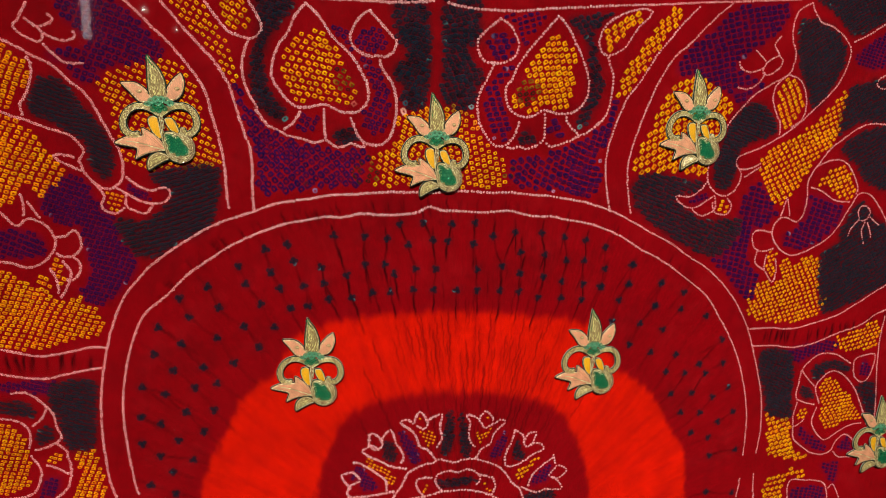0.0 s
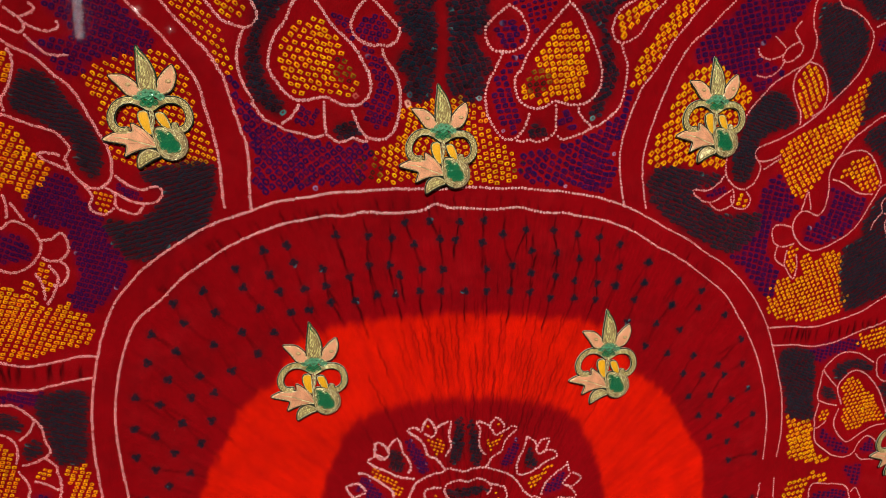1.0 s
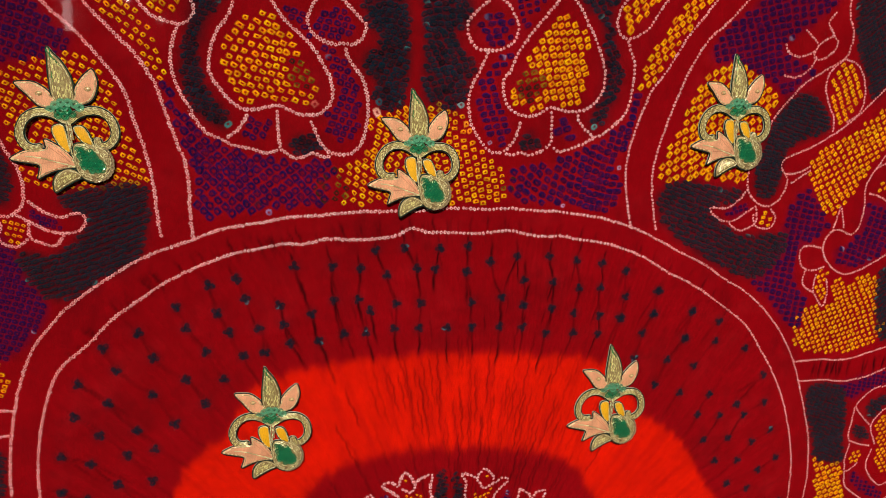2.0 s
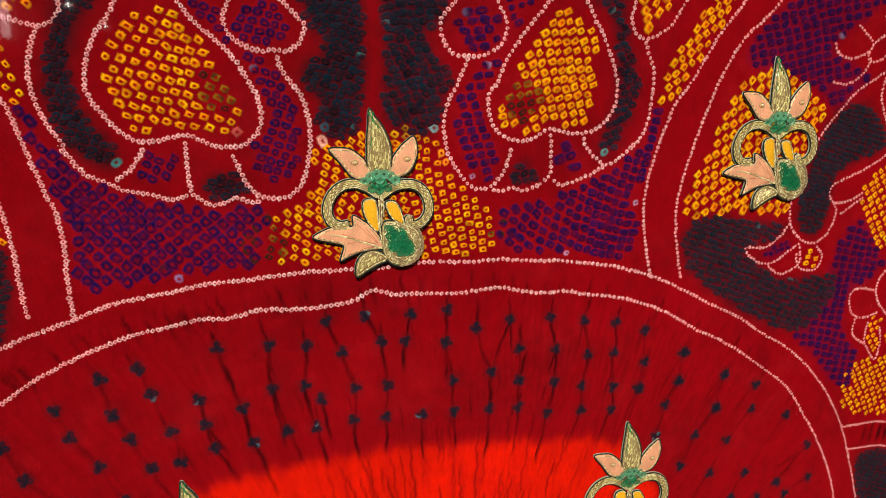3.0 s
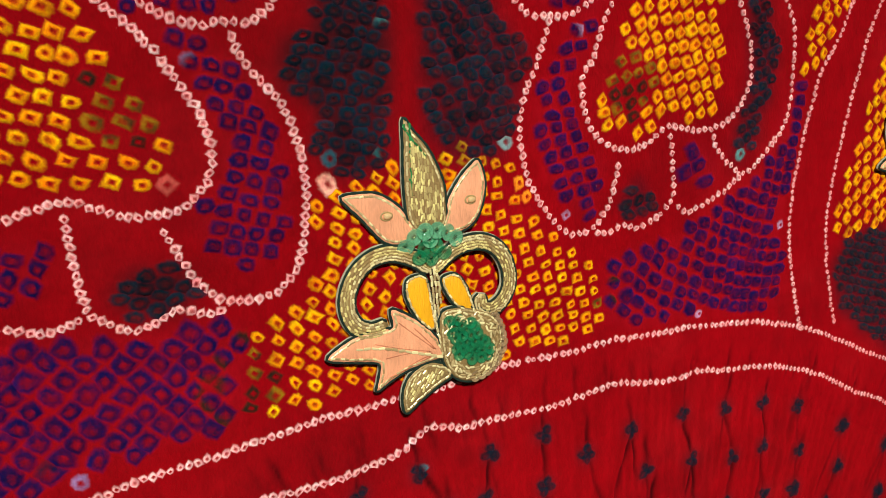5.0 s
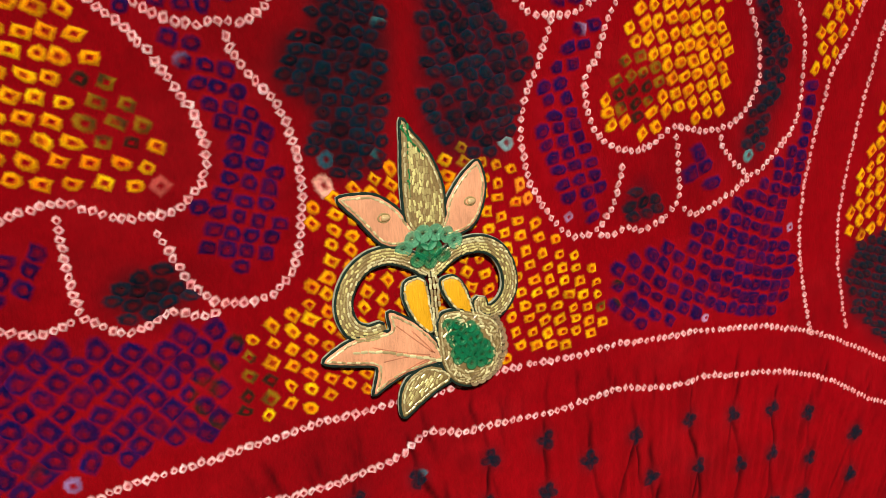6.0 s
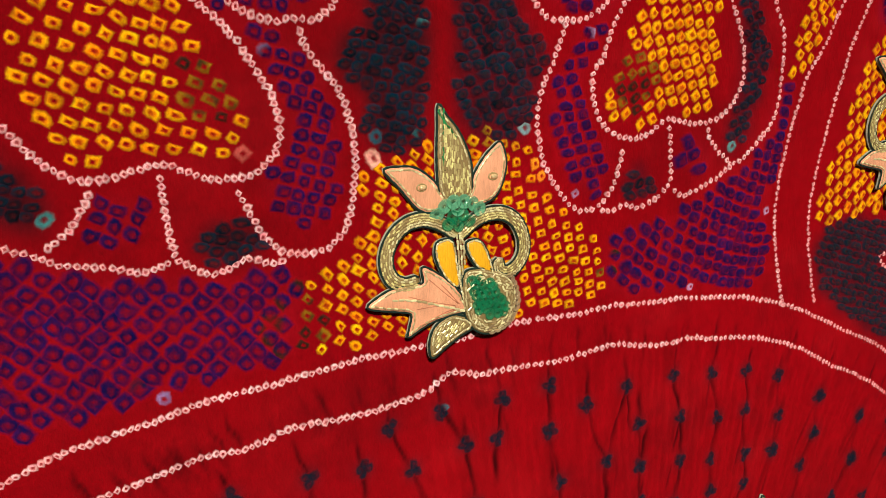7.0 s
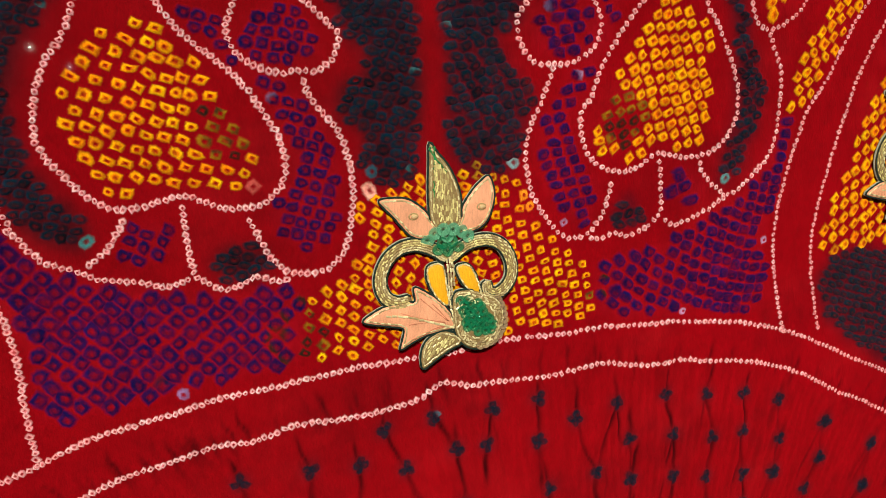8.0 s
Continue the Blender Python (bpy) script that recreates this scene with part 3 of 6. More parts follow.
dotted([(12.3, -209.0), (5.7, -199.9), (-0.6, -196.9), (-6.7, -183.9), (-17.7, -174.8), (-10.8, -172.8), (-7.0, -176.5), (-5.0, -169.2), (-1.8, -166.0), (3.1, -172.2), (4.7, -177.3), (1.6, -181.1), (-4.6, -177.6)])
dotted([(4.5, -173.3), (11.4, -170.3), (16.1, -169.6), (15.2, -180.5), (17.1, -190.7), (13.6, -198.0)])
dotted([(45.5, -200.5), (41.3, -195.0), (39.9, -187.3), (40.3, -177.2), (36.6, -171.0), (42.4, -172.4), (48.4, -175.8)])
dotted([(48.1, -209.9), (51.6, -203.5), (58.7, -198.9), (62.9, -189.0), (71.3, -180.9), (67.1, -178.0), (61.0, -181.2), (59.6, -175.0), (53.4, -169.1), (48.4, -175.3), (49.1, -178.3), (53.8, -184.2), (60.0, -181.1)])
dotted([(-34.8, -196.7), (-40.8, -193.8), (-47.5, -198.2), (-38.3, -204.9), (-24.2, -212.6), (-17.2, -214.7), (-10.1, -216.3)])
dotted([(-31.9, -187.0), (-25.2, -181.1), (-20.3, -192.9), (-14.3, -203.3), (-16.4, -211.7)])
dotted([(-42.4, -183.8), (-38.8, -183.1), (-33.2, -188.4), (-31.7, -194.5), (-37.6, -197.5), (-42.3, -191.2), (-42.4, -183.8)])
dotted([(80.3, -188.7), (78.4, -197.8), (74.1, -207.9), (73.1, -214.0), (75.1, -221.0), (87.6, -219.4), (97.2, -212.3), (107.0, -207.8), (104.0, -202.4), (96.3, -201.8)])
dotted([(81.3, -188.7), (88.2, -194.4), (90.4, -203.9), (96.4, -202.8), (99.6, -191.6), (93.1, -192.7), (90.0, -198.7)])
dotted([(-56.8, -229.8), (-63.8, -219.1), (-59.8, -216.0), (-53.9, -216.5), (-49.2, -224.0), (-56.0, -226.4), (-58.5, -236.2), (-42.0, -237.8), (-28.2, -236.1), (-21.2, -235.7)])
dotted([(-54.1, -207.5), (-47.3, -209.1), (-38.0, -216.4), (-28.5, -224.8), (-27.2, -235.1)])
dotted([(114.2, -232.4), (116.5, -228.8), (121.3, -223.9), (129.5, -228.3), (122.4, -235.8), (114.3, -233.4), (122.6, -238.5), (126.0, -246.9), (112.8, -245.7), (102.5, -247.4), (89.2, -241.9)])
dotted([(116.8, -213.9), (118.6, -222.0)])
dotted([(115.5, -216.4), (105.8, -223.6), (98.6, -231.0), (95.4, -241.4)])
field(YELLOW, (5.3, -0.9), (3.0, 4.0), [(-89.0, 126.1), (-81.9, 123.5), (-73.1, 113.1), (-66.4, 100.7), (-59.3, 89.5), (-57.8, 79.1), (-59.9, 74.9), (-67.4, 74.7), (-73.9, 75.2), (-88.2, 75.6), (-96.8, 74.2), (-103.6, 80.1), (-105.1, 85.9), (-108.1, 90.6), (-108.5, 98.0), (-108.4, 109.5), (-105.5, 117.0), (-95.9, 122.9)])
field(YELLOW, (4.9, 0.6), (1.3, -4.1), [(84.7, 127.7), (91.7, 129.6), (104.0, 122.2), (108.5, 112.2), (108.2, 93.9), (104.6, 83.7), (103.9, 75.8), (91.9, 77.4), (79.8, 76.0), (72.7, 73.8), (61.1, 78.6), (61.5, 90.1), (67.8, 101.5), (71.8, 111.1), (79.1, 118.6)])
field(YELLOW, (4.75, -2.4), (-0.5, -4.2), [(-25.7, 70.3), (-14.3, 72.1), (0.3, 72.9), (-2.3, 16.5), (-13.6, 16.1), (-29.4, 15.8), (-44.6, 15.1), (-49.5, 23.3), (-48.6, 33.7), (-35.1, 42.4), (-26.9, 52.8), (-28.0, 64.1)])
field(YELLOW, (5.2, -1.35), (0.78, -4.25), [(1.7, 72.7), (26.9, 73.1), (32.1, 67.4), (34.1, 56.3), (47.3, 45.8), (58.7, 35.0), (60.2, 20.8), (49.3, 16.4), (24.4, 16.2), (-0.8, 17.1)])
field(PURPLE, (3.5, -3.9), (3.7, 2.8), [(-148.6, 84.5), (-137.5, 82.3), (-132.0, 69.2), (-122.6, 59.9), (-109.1, 52.5), (-85.5, 45.3), (-53.1, 42.1), (-46.7, 32.0), (-50.5, 18.6), (-73.1, 15.8), (-109.1, 11.3), (-124.8, 11.1), (-126.6, 30.3), (-132.2, 46.0), (-136.7, 57.5), (-142.5, 70.7)])
field(PURPLE, (4.5, -1.3), (-1.8, -3.5), [(-72.9, 128.8), (-65.3, 127.2), (-60.2, 114.4), (-52.7, 107.6), (-41.4, 100.5), (-36.9, 91.6), (-34.0, 82.7), (-33.1, 70.0), (-35.7, 59.3), (-43.4, 53.6), (-50.2, 57.1), (-54.0, 64.7), (-52.5, 71.7), (-47.9, 74.8), (-45.9, 83.5), (-48.7, 95.7), (-56.1, 106.1), (-63.6, 112.8), (-70.7, 121.0), (-76.2, 127.3)])
field(PURPLE, (4.6, -0.7), (-2.0, -3.4), [(-55.9, 125.5), (-49.2, 127.9), (-42.6, 127.8), (-37.2, 120.4), (-36.9, 113.8), (-43.9, 111.5), (-50.6, 111.7), (-56.1, 115.1), (-58.3, 120.8)])
field(PURPLE, (3.8, -2.3), (-1.8, -3.6), [(-96.5, 64.6), (-89.9, 67.3), (-84.1, 63.3), (-86.2, 58.3), (-92.0, 53.3), (-98.7, 55.4)])
field(DARK, (3.4, -1.9), (-1.5, -3.1), [(-71.8, 55.9), (-62.4, 57.5), (-56.8, 52.4), (-59.0, 47.2), (-66.9, 45.4), (-73.2, 50.3)])
field(DARK, (3.9, -1.0), (-1.6, -2.8), [(-27.0, 130.2), (-7.3, 130.2), (-5.2, 116.5), (-5.4, 95.3), (-7.3, 77.2), (-14.3, 72.1), (-23.5, 76.2), (-26.6, 84.0), (-24.5, 89.2), (-32.1, 96.6), (-28.4, 105.1), (-21.0, 113.4), (-28.3, 123.6)])
field(DARK, (4.5, 0.7), (1.4, -3.1), [(5.8, 130.2), (28.4, 130.1), (26.2, 123.0), (21.0, 117.7), (27.8, 108.5), (34.9, 99.0), (31.5, 87.8), (28.0, 75.6), (23.7, 72.6), (11.4, 73.5), (5.6, 80.0), (4.1, 91.2), (5.1, 112.8)])
field(DARK, (4.4, -0.6), (-1.4, -3.3), [(-31.9, 150.0), (-9.7, 151.6), (-8.7, 119.7), (-25.9, 118.7), (-32.1, 131.8)])
field(DARK, (4.5, 1.2), (1.8, -2.9), [(4.6, 152.6), (28.4, 154.3), (32.0, 135.9), (29.5, 121.9), (6.2, 120.6)])
field(DARK, (3.2, -0.8), (-1.3, -2.5), [(-125.7, 143.3), (-101.6, 142.8), (-112.1, 124.8), (-119.6, 115.1), (-121.5, 103.8), (-119.7, 88.8), (-114.1, 75.7), (-106.4, 68.3), (-111.0, 60.7), (-120.6, 67.0), (-128.9, 78.9), (-131.0, 95.8), (-128.6, 110.9), (-124.1, 120.4), (-125.8, 133.1)])
field(DARK, (3.7, 1.8), (2.1, -2.8), [(98.1, 144.1), (122.7, 148.2), (135.6, 149.0), (124.5, 139.8), (121.0, 129.3), (126.4, 113.0), (132.3, 92.2), (124.1, 74.8), (118.2, 63.0), (111.4, 64.9), (117.1, 78.8), (120.1, 95.9), (117.7, 120.9), (110.5, 132.8)])
field(PURPLE, (5.4, 0.9), (1.5, -3.8), [(61.0, 120.8), (68.8, 123.5), (59.2, 105.7), (53.9, 96.3), (49.8, 86.8), (53.8, 74.7), (61.1, 66.1), (55.3, 52.2), (47.3, 56.1), (41.2, 65.7), (37.7, 77.8), (39.4, 90.3), (47.8, 102.3)])
field(PURPLE, (4.7, 1.3), (1.0, -3.6), [(43.3, 140.5), (73.3, 146.9), (83.3, 144.0), (70.3, 129.5), (60.3, 115.7), (55.3, 111.3), (58.0, 129.6)])
field(PURPLE, (6.0, 0.5), (2.1, -3.9), [(38.6, 127.4), (50.2, 129.2), (57.7, 124.5), (55.5, 115.3), (49.0, 111.7), (38.3, 113.8)])
field(PURPLE, (4.9, -3.4), (5.7, 2.1), [(85.3, 40.6), (95.2, 43.9), (110.5, 50.1), (123.2, 58.9), (132.1, 69.2), (136.9, 79.8), (141.9, 86.0), (146.7, 83.6), (144.9, 70.5), (140.0, 59.7), (135.4, 44.3), (137.3, 21.0), (137.3, 12.7), (122.9, 9.9), (96.0, 14.3), (75.8, 14.2), (61.1, 18.5), (59.2, 30.7), (65.8, 38.5)])
field(YELLOW, (4.5, 2.6), (1.2, -4.2), [(185.5, 156.1), (194.6, 150.5), (188.7, 139.6), (178.2, 126.3), (169.9, 115.3), (159.4, 102.0), (151.6, 85.3), (145.0, 88.5), (146.5, 101.4), (152.2, 114.4), (162.6, 127.6), (170.6, 140.6), (179.1, 149.4)])
field(YELLOW, (5.2, 2.9), (1.8, -4.4), [(131.1, 139.4), (141.6, 145.8), (159.9, 150.7), (154.8, 141.7), (144.0, 132.7), (137.9, 123.2), (130.0, 122.8), (129.1, 131.8)])
field(PURPLE, (6.8, 2.0), (2.2, -5.3), [(90.2, 64.8), (97.0, 69.1), (106.1, 62.5), (103.7, 57.9), (98.7, 55.8), (91.3, 59.8)])
field(DARK, (4.3, 0.9), (1.7, -3.5), [(66.2, 56.4), (72.8, 61.0), (78.9, 55.2), (77.8, 49.6), (70.5, 49.0), (66.2, 52.0)])
field(YELLOW, (3.9, -2.1), (-2.1, -3.6), [(-181.3, 138.6), (-164.4, 139.8), (-154.0, 124.0), (-145.5, 111.8), (-142.0, 102.7), (-140.3, 91.6), (-138.5, 85.3), (-146.7, 84.9), (-150.2, 94.9), (-155.5, 105.7), (-166.0, 117.8), (-175.3, 128.0)])
field(YELLOW, (4.6, -2.0), (-2.3, -3.7), [(-151.2, 140.7), (-136.7, 141.7), (-128.4, 131.1), (-130.7, 122.6), (-143.2, 122.1), (-150.3, 131.5)])
field(PURPLE, (5.4, 1.2), (1.4, -4.0), [(202.0, 106.2), (192.7, 113.0), (208.4, 132.3), (224.2, 143.9), (232.9, 153.0), (251.5, 163.6), (285.1, 164.2), (285.6, 152.1), (267.8, 133.6), (253.8, 124.1), (248.0, 115.0), (272.9, 102.9), (264.0, 92.6), (253.6, 85.4), (240.5, 96.1), (219.9, 104.0)])
field(YELLOW, (4.9, 2.3), (5.2, -3.3), [(193.0, 99.2), (219.8, 104.8), (242.8, 88.1), (247.6, 80.2), (241.7, 61.0), (237.4, 47.1), (231.1, 33.1), (220.1, 29.7), (199.3, 31.6), (167.0, 28.3), (162.6, 36.3), (171.3, 54.4), (178.8, 74.6), (187.0, 88.1)])
field(DARK, (4.2, -1.4), (-1.6, -2.9), [(167.5, 23.7), (184.3, 30.0), (202.6, 25.7), (231.7, 21.5), (223.3, 14.4), (203.0, 10.9), (218.1, -0.8), (230.7, -8.3), (257.4, -8.2), (269.9, -11.6), (261.8, -29.7), (248.5, -39.4), (223.6, -33.3), (194.3, -17.4), (177.5, -5.7), (166.7, 9.1)])
field(PURPLE, (5.4, -1.0), (-0.4, -4.2), [(279.5, 23.6), (293.8, 10.4), (301.8, -4.2), (292.3, -14.0), (279.0, -23.8), (283.0, -48.7), (294.1, -59.0), (291.4, -76.8), (279.0, -76.5), (264.1, -59.5), (247.5, -43.3), (255.1, -28.7), (263.7, -14.0), (266.2, 5.3)])
field(DARK, (3.7, -0.8), (-0.7, -2.5), [(254.0, 83.2), (271.7, 87.9), (285.9, 76.2), (290.3, 63.4), (268.8, 56.2), (258.1, 46.7), (257.2, 28.0), (251.1, 16.1), (241.7, 18.3), (236.9, 33.2), (239.4, 51.8), (247.1, 70.3)])
field(YELLOW, (4.7, 2.3), (1.8, -2.8), [(289.3, 103.6), (297.4, 109.4), (306.3, 102.1), (312.4, 86.3), (303.2, 67.5), (296.0, 68.2), (287.9, 90.0)])
field(DARK, (2.9, 1.8), (1.5, -2.2), [(299.2, 153.0), (310.3, 156.7), (328.4, 152.6), (341.4, 142.3), (348.4, 129.2), (342.1, 110.6), (333.9, 95.5), (324.0, 83.1), (314.3, 100.2), (306.4, 113.4), (299.7, 135.4)])
field(YELLOW, (4.4, 2.0), (2.3, -3.3), [(352.5, 100.5), (352.4, 64.3), (333.0, 41.3), (315.8, 12.0), (307.6, 4.7), (297.7, 7.0), (284.7, 18.9), (279.3, 31.7), (282.4, 45.9), (306.1, 60.6), (330.6, 77.7)])
field(DARK, (3.1, 1.8), (1.6, -2.3), [(354.7, 98.2), (369.6, 108.2), (401.1, 109.6), (408.1, 78.0), (376.4, 76.0), (355.5, 65.8), (352.4, 64.3)])
field(DARK, (2.9, 1.8), (1.5, -2.1), [(311.2, 174.6), (385.4, 179.9), (388.6, 165.4), (366.6, 149.6), (350.5, 146.4), (339.3, 155.5), (323.7, 165.5)])
field(PURPLE, (3.9, -0.8), (-0.7, -2.7), [(361.5, 133.5), (391.6, 152.1), (397.4, 126.2), (372.8, 120.4), (359.3, 125.2)])
field(DARK, (3.1, 1.9), (1.7, -2.4), [(359.1, 56.3), (383.4, 70.0), (410.2, 68.4), (421.2, 19.2), (387.0, 25.2), (375.0, 40.7), (365.3, 45.4)])
field(YELLOW, (4.2, 1.6), (2.5, -3.4), [(341.9, 27.0), (355.1, 38.9), (371.8, 33.4), (378.4, 15.2), (366.6, 10.1), (353.5, 17.4), (340.0, 22.1)])
field(PURPLE, (5.4, -1.3), (-0.7, -4.0), [(330.3, 13.2), (349.0, 10.9), (369.5, 1.1), (366.3, -12.5), (354.2, -25.1), (334.5, -35.1), (316.9, -32.5), (311.4, -23.9), (325.0, -14.0), (331.3, -1.6)])
field(DARK, (3.2, 1.9), (1.7, -2.6), [(369.8, -15.0), (384.8, 7.3), (409.7, -11.4), (428.6, -13.9), (438.5, -58.7), (408.5, -77.9), (380.5, -90.6), (364.7, -92.8), (356.5, -65.2), (354.5, -39.3), (368.5, -29.2)])
field(YELLOW, (4.3, 1.1), (1.9, -3.3), [(287.9, -69.0), (299.5, -64.2), (318.7, -59.4), (330.9, -46.8), (347.2, -40.8), (359.8, -54.9), (367.0, -70.6), (364.1, -92.8), (334.8, -101.5), (299.5, -98.8), (286.2, -86.9)])
field(YELLOW, (3.8, 1.1), (1.9, -3.2), [(299.4, -36.4), (308.1, -37.9), (309.8, -57.7), (300.8, -55.0)])
field(YELLOW, (3.8, 1.1), (1.9, -3.2), [(313.4, -45.6), (322.2, -43.1), (327.6, -54.4), (315.5, -57.8)])
field(YELLOW, (5.0, -1.3), (-0.9, -3.4), [(239.7, 9.8), (249.9, 9.4), (254.9, -2.0), (244.9, -3.5)])
field(PURPLE, (3.8, 0.8), (1.7, -2.8), [(218.7, 9.6), (234.1, 12.6), (232.3, 6.4), (219.4, 4.9)])
field(DARK, (3.8, -1.3), (-0.8, -2.5), [(306.3, -129.7), (336.7, -128.8), (343.7, -144.9), (345.0, -172.6), (348.7, -193.6), (323.2, -189.1), (316.6, -170.9)])
field(DARK, (3.9, -0.9), (-0.3, -2.9), [(363.1, -148.6), (372.3, -142.4), (387.2, -140.3), (405.5, -147.9), (399.3, -154.3), (384.2, -146.8), (369.4, -159.5)])
field(PURPLE, (4.1, -1.0), (-0.3, -3.2), [(338.2, -127.3), (380.3, -120.8), (386.3, -129.3), (364.5, -133.3), (347.7, -140.7)])
field(YELLOW, (4.1, 1.1), (2.2, -3.5), [(383.1, -119.3), (397.5, -114.3), (427.6, -103.3), (431.6, -127.8), (401.1, -132.1), (386.7, -128.2)])
field(DARK, (4.0, -1.0), (-0.2, -3.1), [(415.9, -168.2), (437.0, -165.3), (441.7, -202.7), (433.9, -199.2), (421.6, -177.1)])
field(YELLOW, (4.3, 0.6), (2.1, -3.3), [(375.0, -163.1), (387.6, -158.2), (403.7, -170.3), (415.7, -182.5), (427.3, -198.8), (409.1, -203.4), (394.1, -208.2), (382.2, -201.6), (378.2, -180.2)])
field(YELLOW, (4.6, 1.0), (2.2, -4.2), [(322.5, -181.3), (342.0, -186.4), (350.1, -198.2), (356.6, -224.5), (376.0, -238.9), (352.6, -237.0), (331.8, -229.5), (324.7, -205.0)])
field(YELLOW, (4.2, 0.6), (2.0, -3.2), [(354.9, -187.2), (366.1, -185.1), (362.2, -197.4), (356.4, -195.8)])
field(PURPLE, (4.3, -1.2), (-0.3, -3.3), [(358.0, -204.5), (373.1, -213.0), (392.8, -227.3), (385.9, -230.9), (363.4, -217.5)])
field(PURPLE, (4.0, -1.2), (-0.3, -3.0), [(406.6, -229.6), (415.4, -219.0), (422.8, -233.8)])
field(YELLOW, (4.7, 1.0), (2.2, -4.4), [(332.4, -281.1), (332.0, -260.4), (343.3, -254.3), (360.6, -247.0), (377.0, -254.3), (353.2, -268.8), (351.3, -283.0)])
field(PURPLE, (4.4, -1.3), (-0.3, -3.5), [(363.3, -269.2), (396.3, -269.2), (401.1, -287.9), (362.8, -284.1)])
field(PURPLE, (3.9, -1.0), (-0.3, -2.8), [(415.6, -148.4), (421.9, -141.9), (429.4, -153.5), (420.2, -158.2)])
field(DARK, (3.4, -0.9), (-0.3, -2.6), [(353.9, -164.7), (364.7, -167.0), (370.9, -177.5), (356.8, -174.4)])
field(PURPLE, (4.4, -1.3), (-0.3, -3.5), [(390.6, -246.0), (409.0, -245.2), (409.2, -269.2), (396.6, -254.3)])
field(PURPLE, (4.0, -1.3), (-1.7, -3.5), [(-250.6, 133.6), (-219.1, 135.9), (-205.2, 127.8), (-195.3, 116.0), (-186.5, 107.6), (-190.3, 99.4), (-207.3, 94.9), (-224.6, 92.2), (-230.2, 82.9), (-242.0, 84.2), (-248.8, 93.4), (-258.5, 97.5), (-254.8, 103.7), (-234.8, 104.8), (-236.1, 111.8), (-243.9, 120.0)])
field(YELLOW, (4.1, -1.5), (-1.7, -3.8), [(-225.6, 87.5), (-207.3, 94.5), (-182.6, 99.5), (-171.0, 90.1), (-166.2, 82.9), (-163.0, 64.3), (-157.8, 49.1), (-152.2, 31.0), (-166.4, 28.3), (-206.7, 25.6), (-210.8, 29.7), (-219.2, 39.8), (-220.1, 58.4), (-224.6, 73.0), (-231.1, 80.0)])
field(DARK, (2.9, 0.9), (1.3, -2.7), [(-196.7, 24.2), (-158.9, 30.0), (-152.3, 21.9), (-153.0, 5.9), (-161.1, -15.1), (-175.2, -21.2), (-190.6, -33.4), (-207.4, -35.2), (-218.5, -22.3), (-221.5, -9.2), (-200.8, -8.4), (-184.8, 7.6), (-193.4, 15.3)])
field(PURPLE, (3.2, -1.0), (-1.4, -3.0), [(-268.1, 4.0), (-250.9, 20.9), (-238.3, 16.6), (-235.3, 7.0), (-223.6, -6.5), (-218.9, -22.3), (-208.6, -38.5), (-214.7, -51.5), (-229.1, -67.6), (-238.4, -71.5), (-247.5, -60.2), (-239.8, -50.2), (-242.1, -26.2), (-244.9, -14.4), (-254.7, -13.2), (-263.6, -6.7)])
field(DARK, (2.8, -0.8), (-1.2, -2.3), [(-266.1, 81.9), (-255.4, 84.9), (-246.7, 79.3), (-235.7, 63.4), (-227.6, 54.5), (-221.3, 39.7), (-222.1, 23.7), (-228.3, 19.8), (-235.6, 28.0), (-238.2, 43.0), (-247.5, 49.4), (-260.4, 58.1), (-270.7, 63.2)])
field(YELLOW, (4.4, -1.2), (-1.2, -2.9), [(-286.7, 102.5), (-275.8, 98.0), (-268.9, 94.1), (-269.5, 85.3), (-275.3, 73.7), (-281.5, 64.6), (-289.5, 66.0)])
field(YELLOW, (4.6, -1.3), (-1.6, -3.1), [(-290.0, 59.6), (-271.0, 50.1), (-259.5, 36.9), (-252.9, 27.7), (-255.6, 17.5), (-265.6, 6.0), (-273.5, 13.4), (-279.9, 9.6), (-288.0, 0.1), (-294.4, 3.8)])
field(YELLOW, (4.3, -1.0), (-1.4, -2.7), [(-298.3, -46.1), (-279.9, -52.7), (-268.2, -61.0), (-257.9, -65.3), (-244.5, -63.5), (-237.7, -72.8), (-233.2, -83.3), (-236.9, -92.4), (-252.5, -96.0), (-274.4, -101.4), (-302.2, -96.1)])
field(YELLOW, (3.1, -1.5), (-1.5, -3.6), [(-275.1, -48.9), (-266.7, -49.0), (-265.9, -62.7), (-273.2, -56.5)])
field(YELLOW, (3.1, -1.5), (-1.5, -3.6), [(-263.9, -37.1), (-257.3, -39.2), (-256.5, -54.8), (-262.3, -50.7)])
field(PURPLE, (3.1, -1.3), (-1.4, -3.2), [(-296.0, -17.5), (-275.7, -17.5), (-267.0, -26.1), (-271.0, -34.7), (-297.4, -34.4)])
field(DARK, (2.8, -0.9), (-1.0, -2.6), [(-269.7, -128.1), (-243.2, -126.6), (-241.7, -147.1), (-245.1, -176.6), (-261.0, -177.6), (-266.1, -158.7), (-272.3, -140.9)])
field(PURPLE, (2.6, -0.9), (-0.8, -2.8), [(-304.5, -126.3), (-268.8, -125.2), (-272.3, -135.3), (-294.4, -131.9), (-304.9, -131.3)])
field(DARK, (2.7, -0.8), (-1.0, -2.9), [(-305.7, -141.0), (-291.4, -139.7), (-282.2, -146.7), (-284.4, -153.1), (-306.2, -147.3)])
field(DARK, (2.8, -0.9), (-1.0, -3.0), [(-283.2, -167.1), (-274.6, -159.4), (-271.6, -169.3), (-281.1, -173.9)])
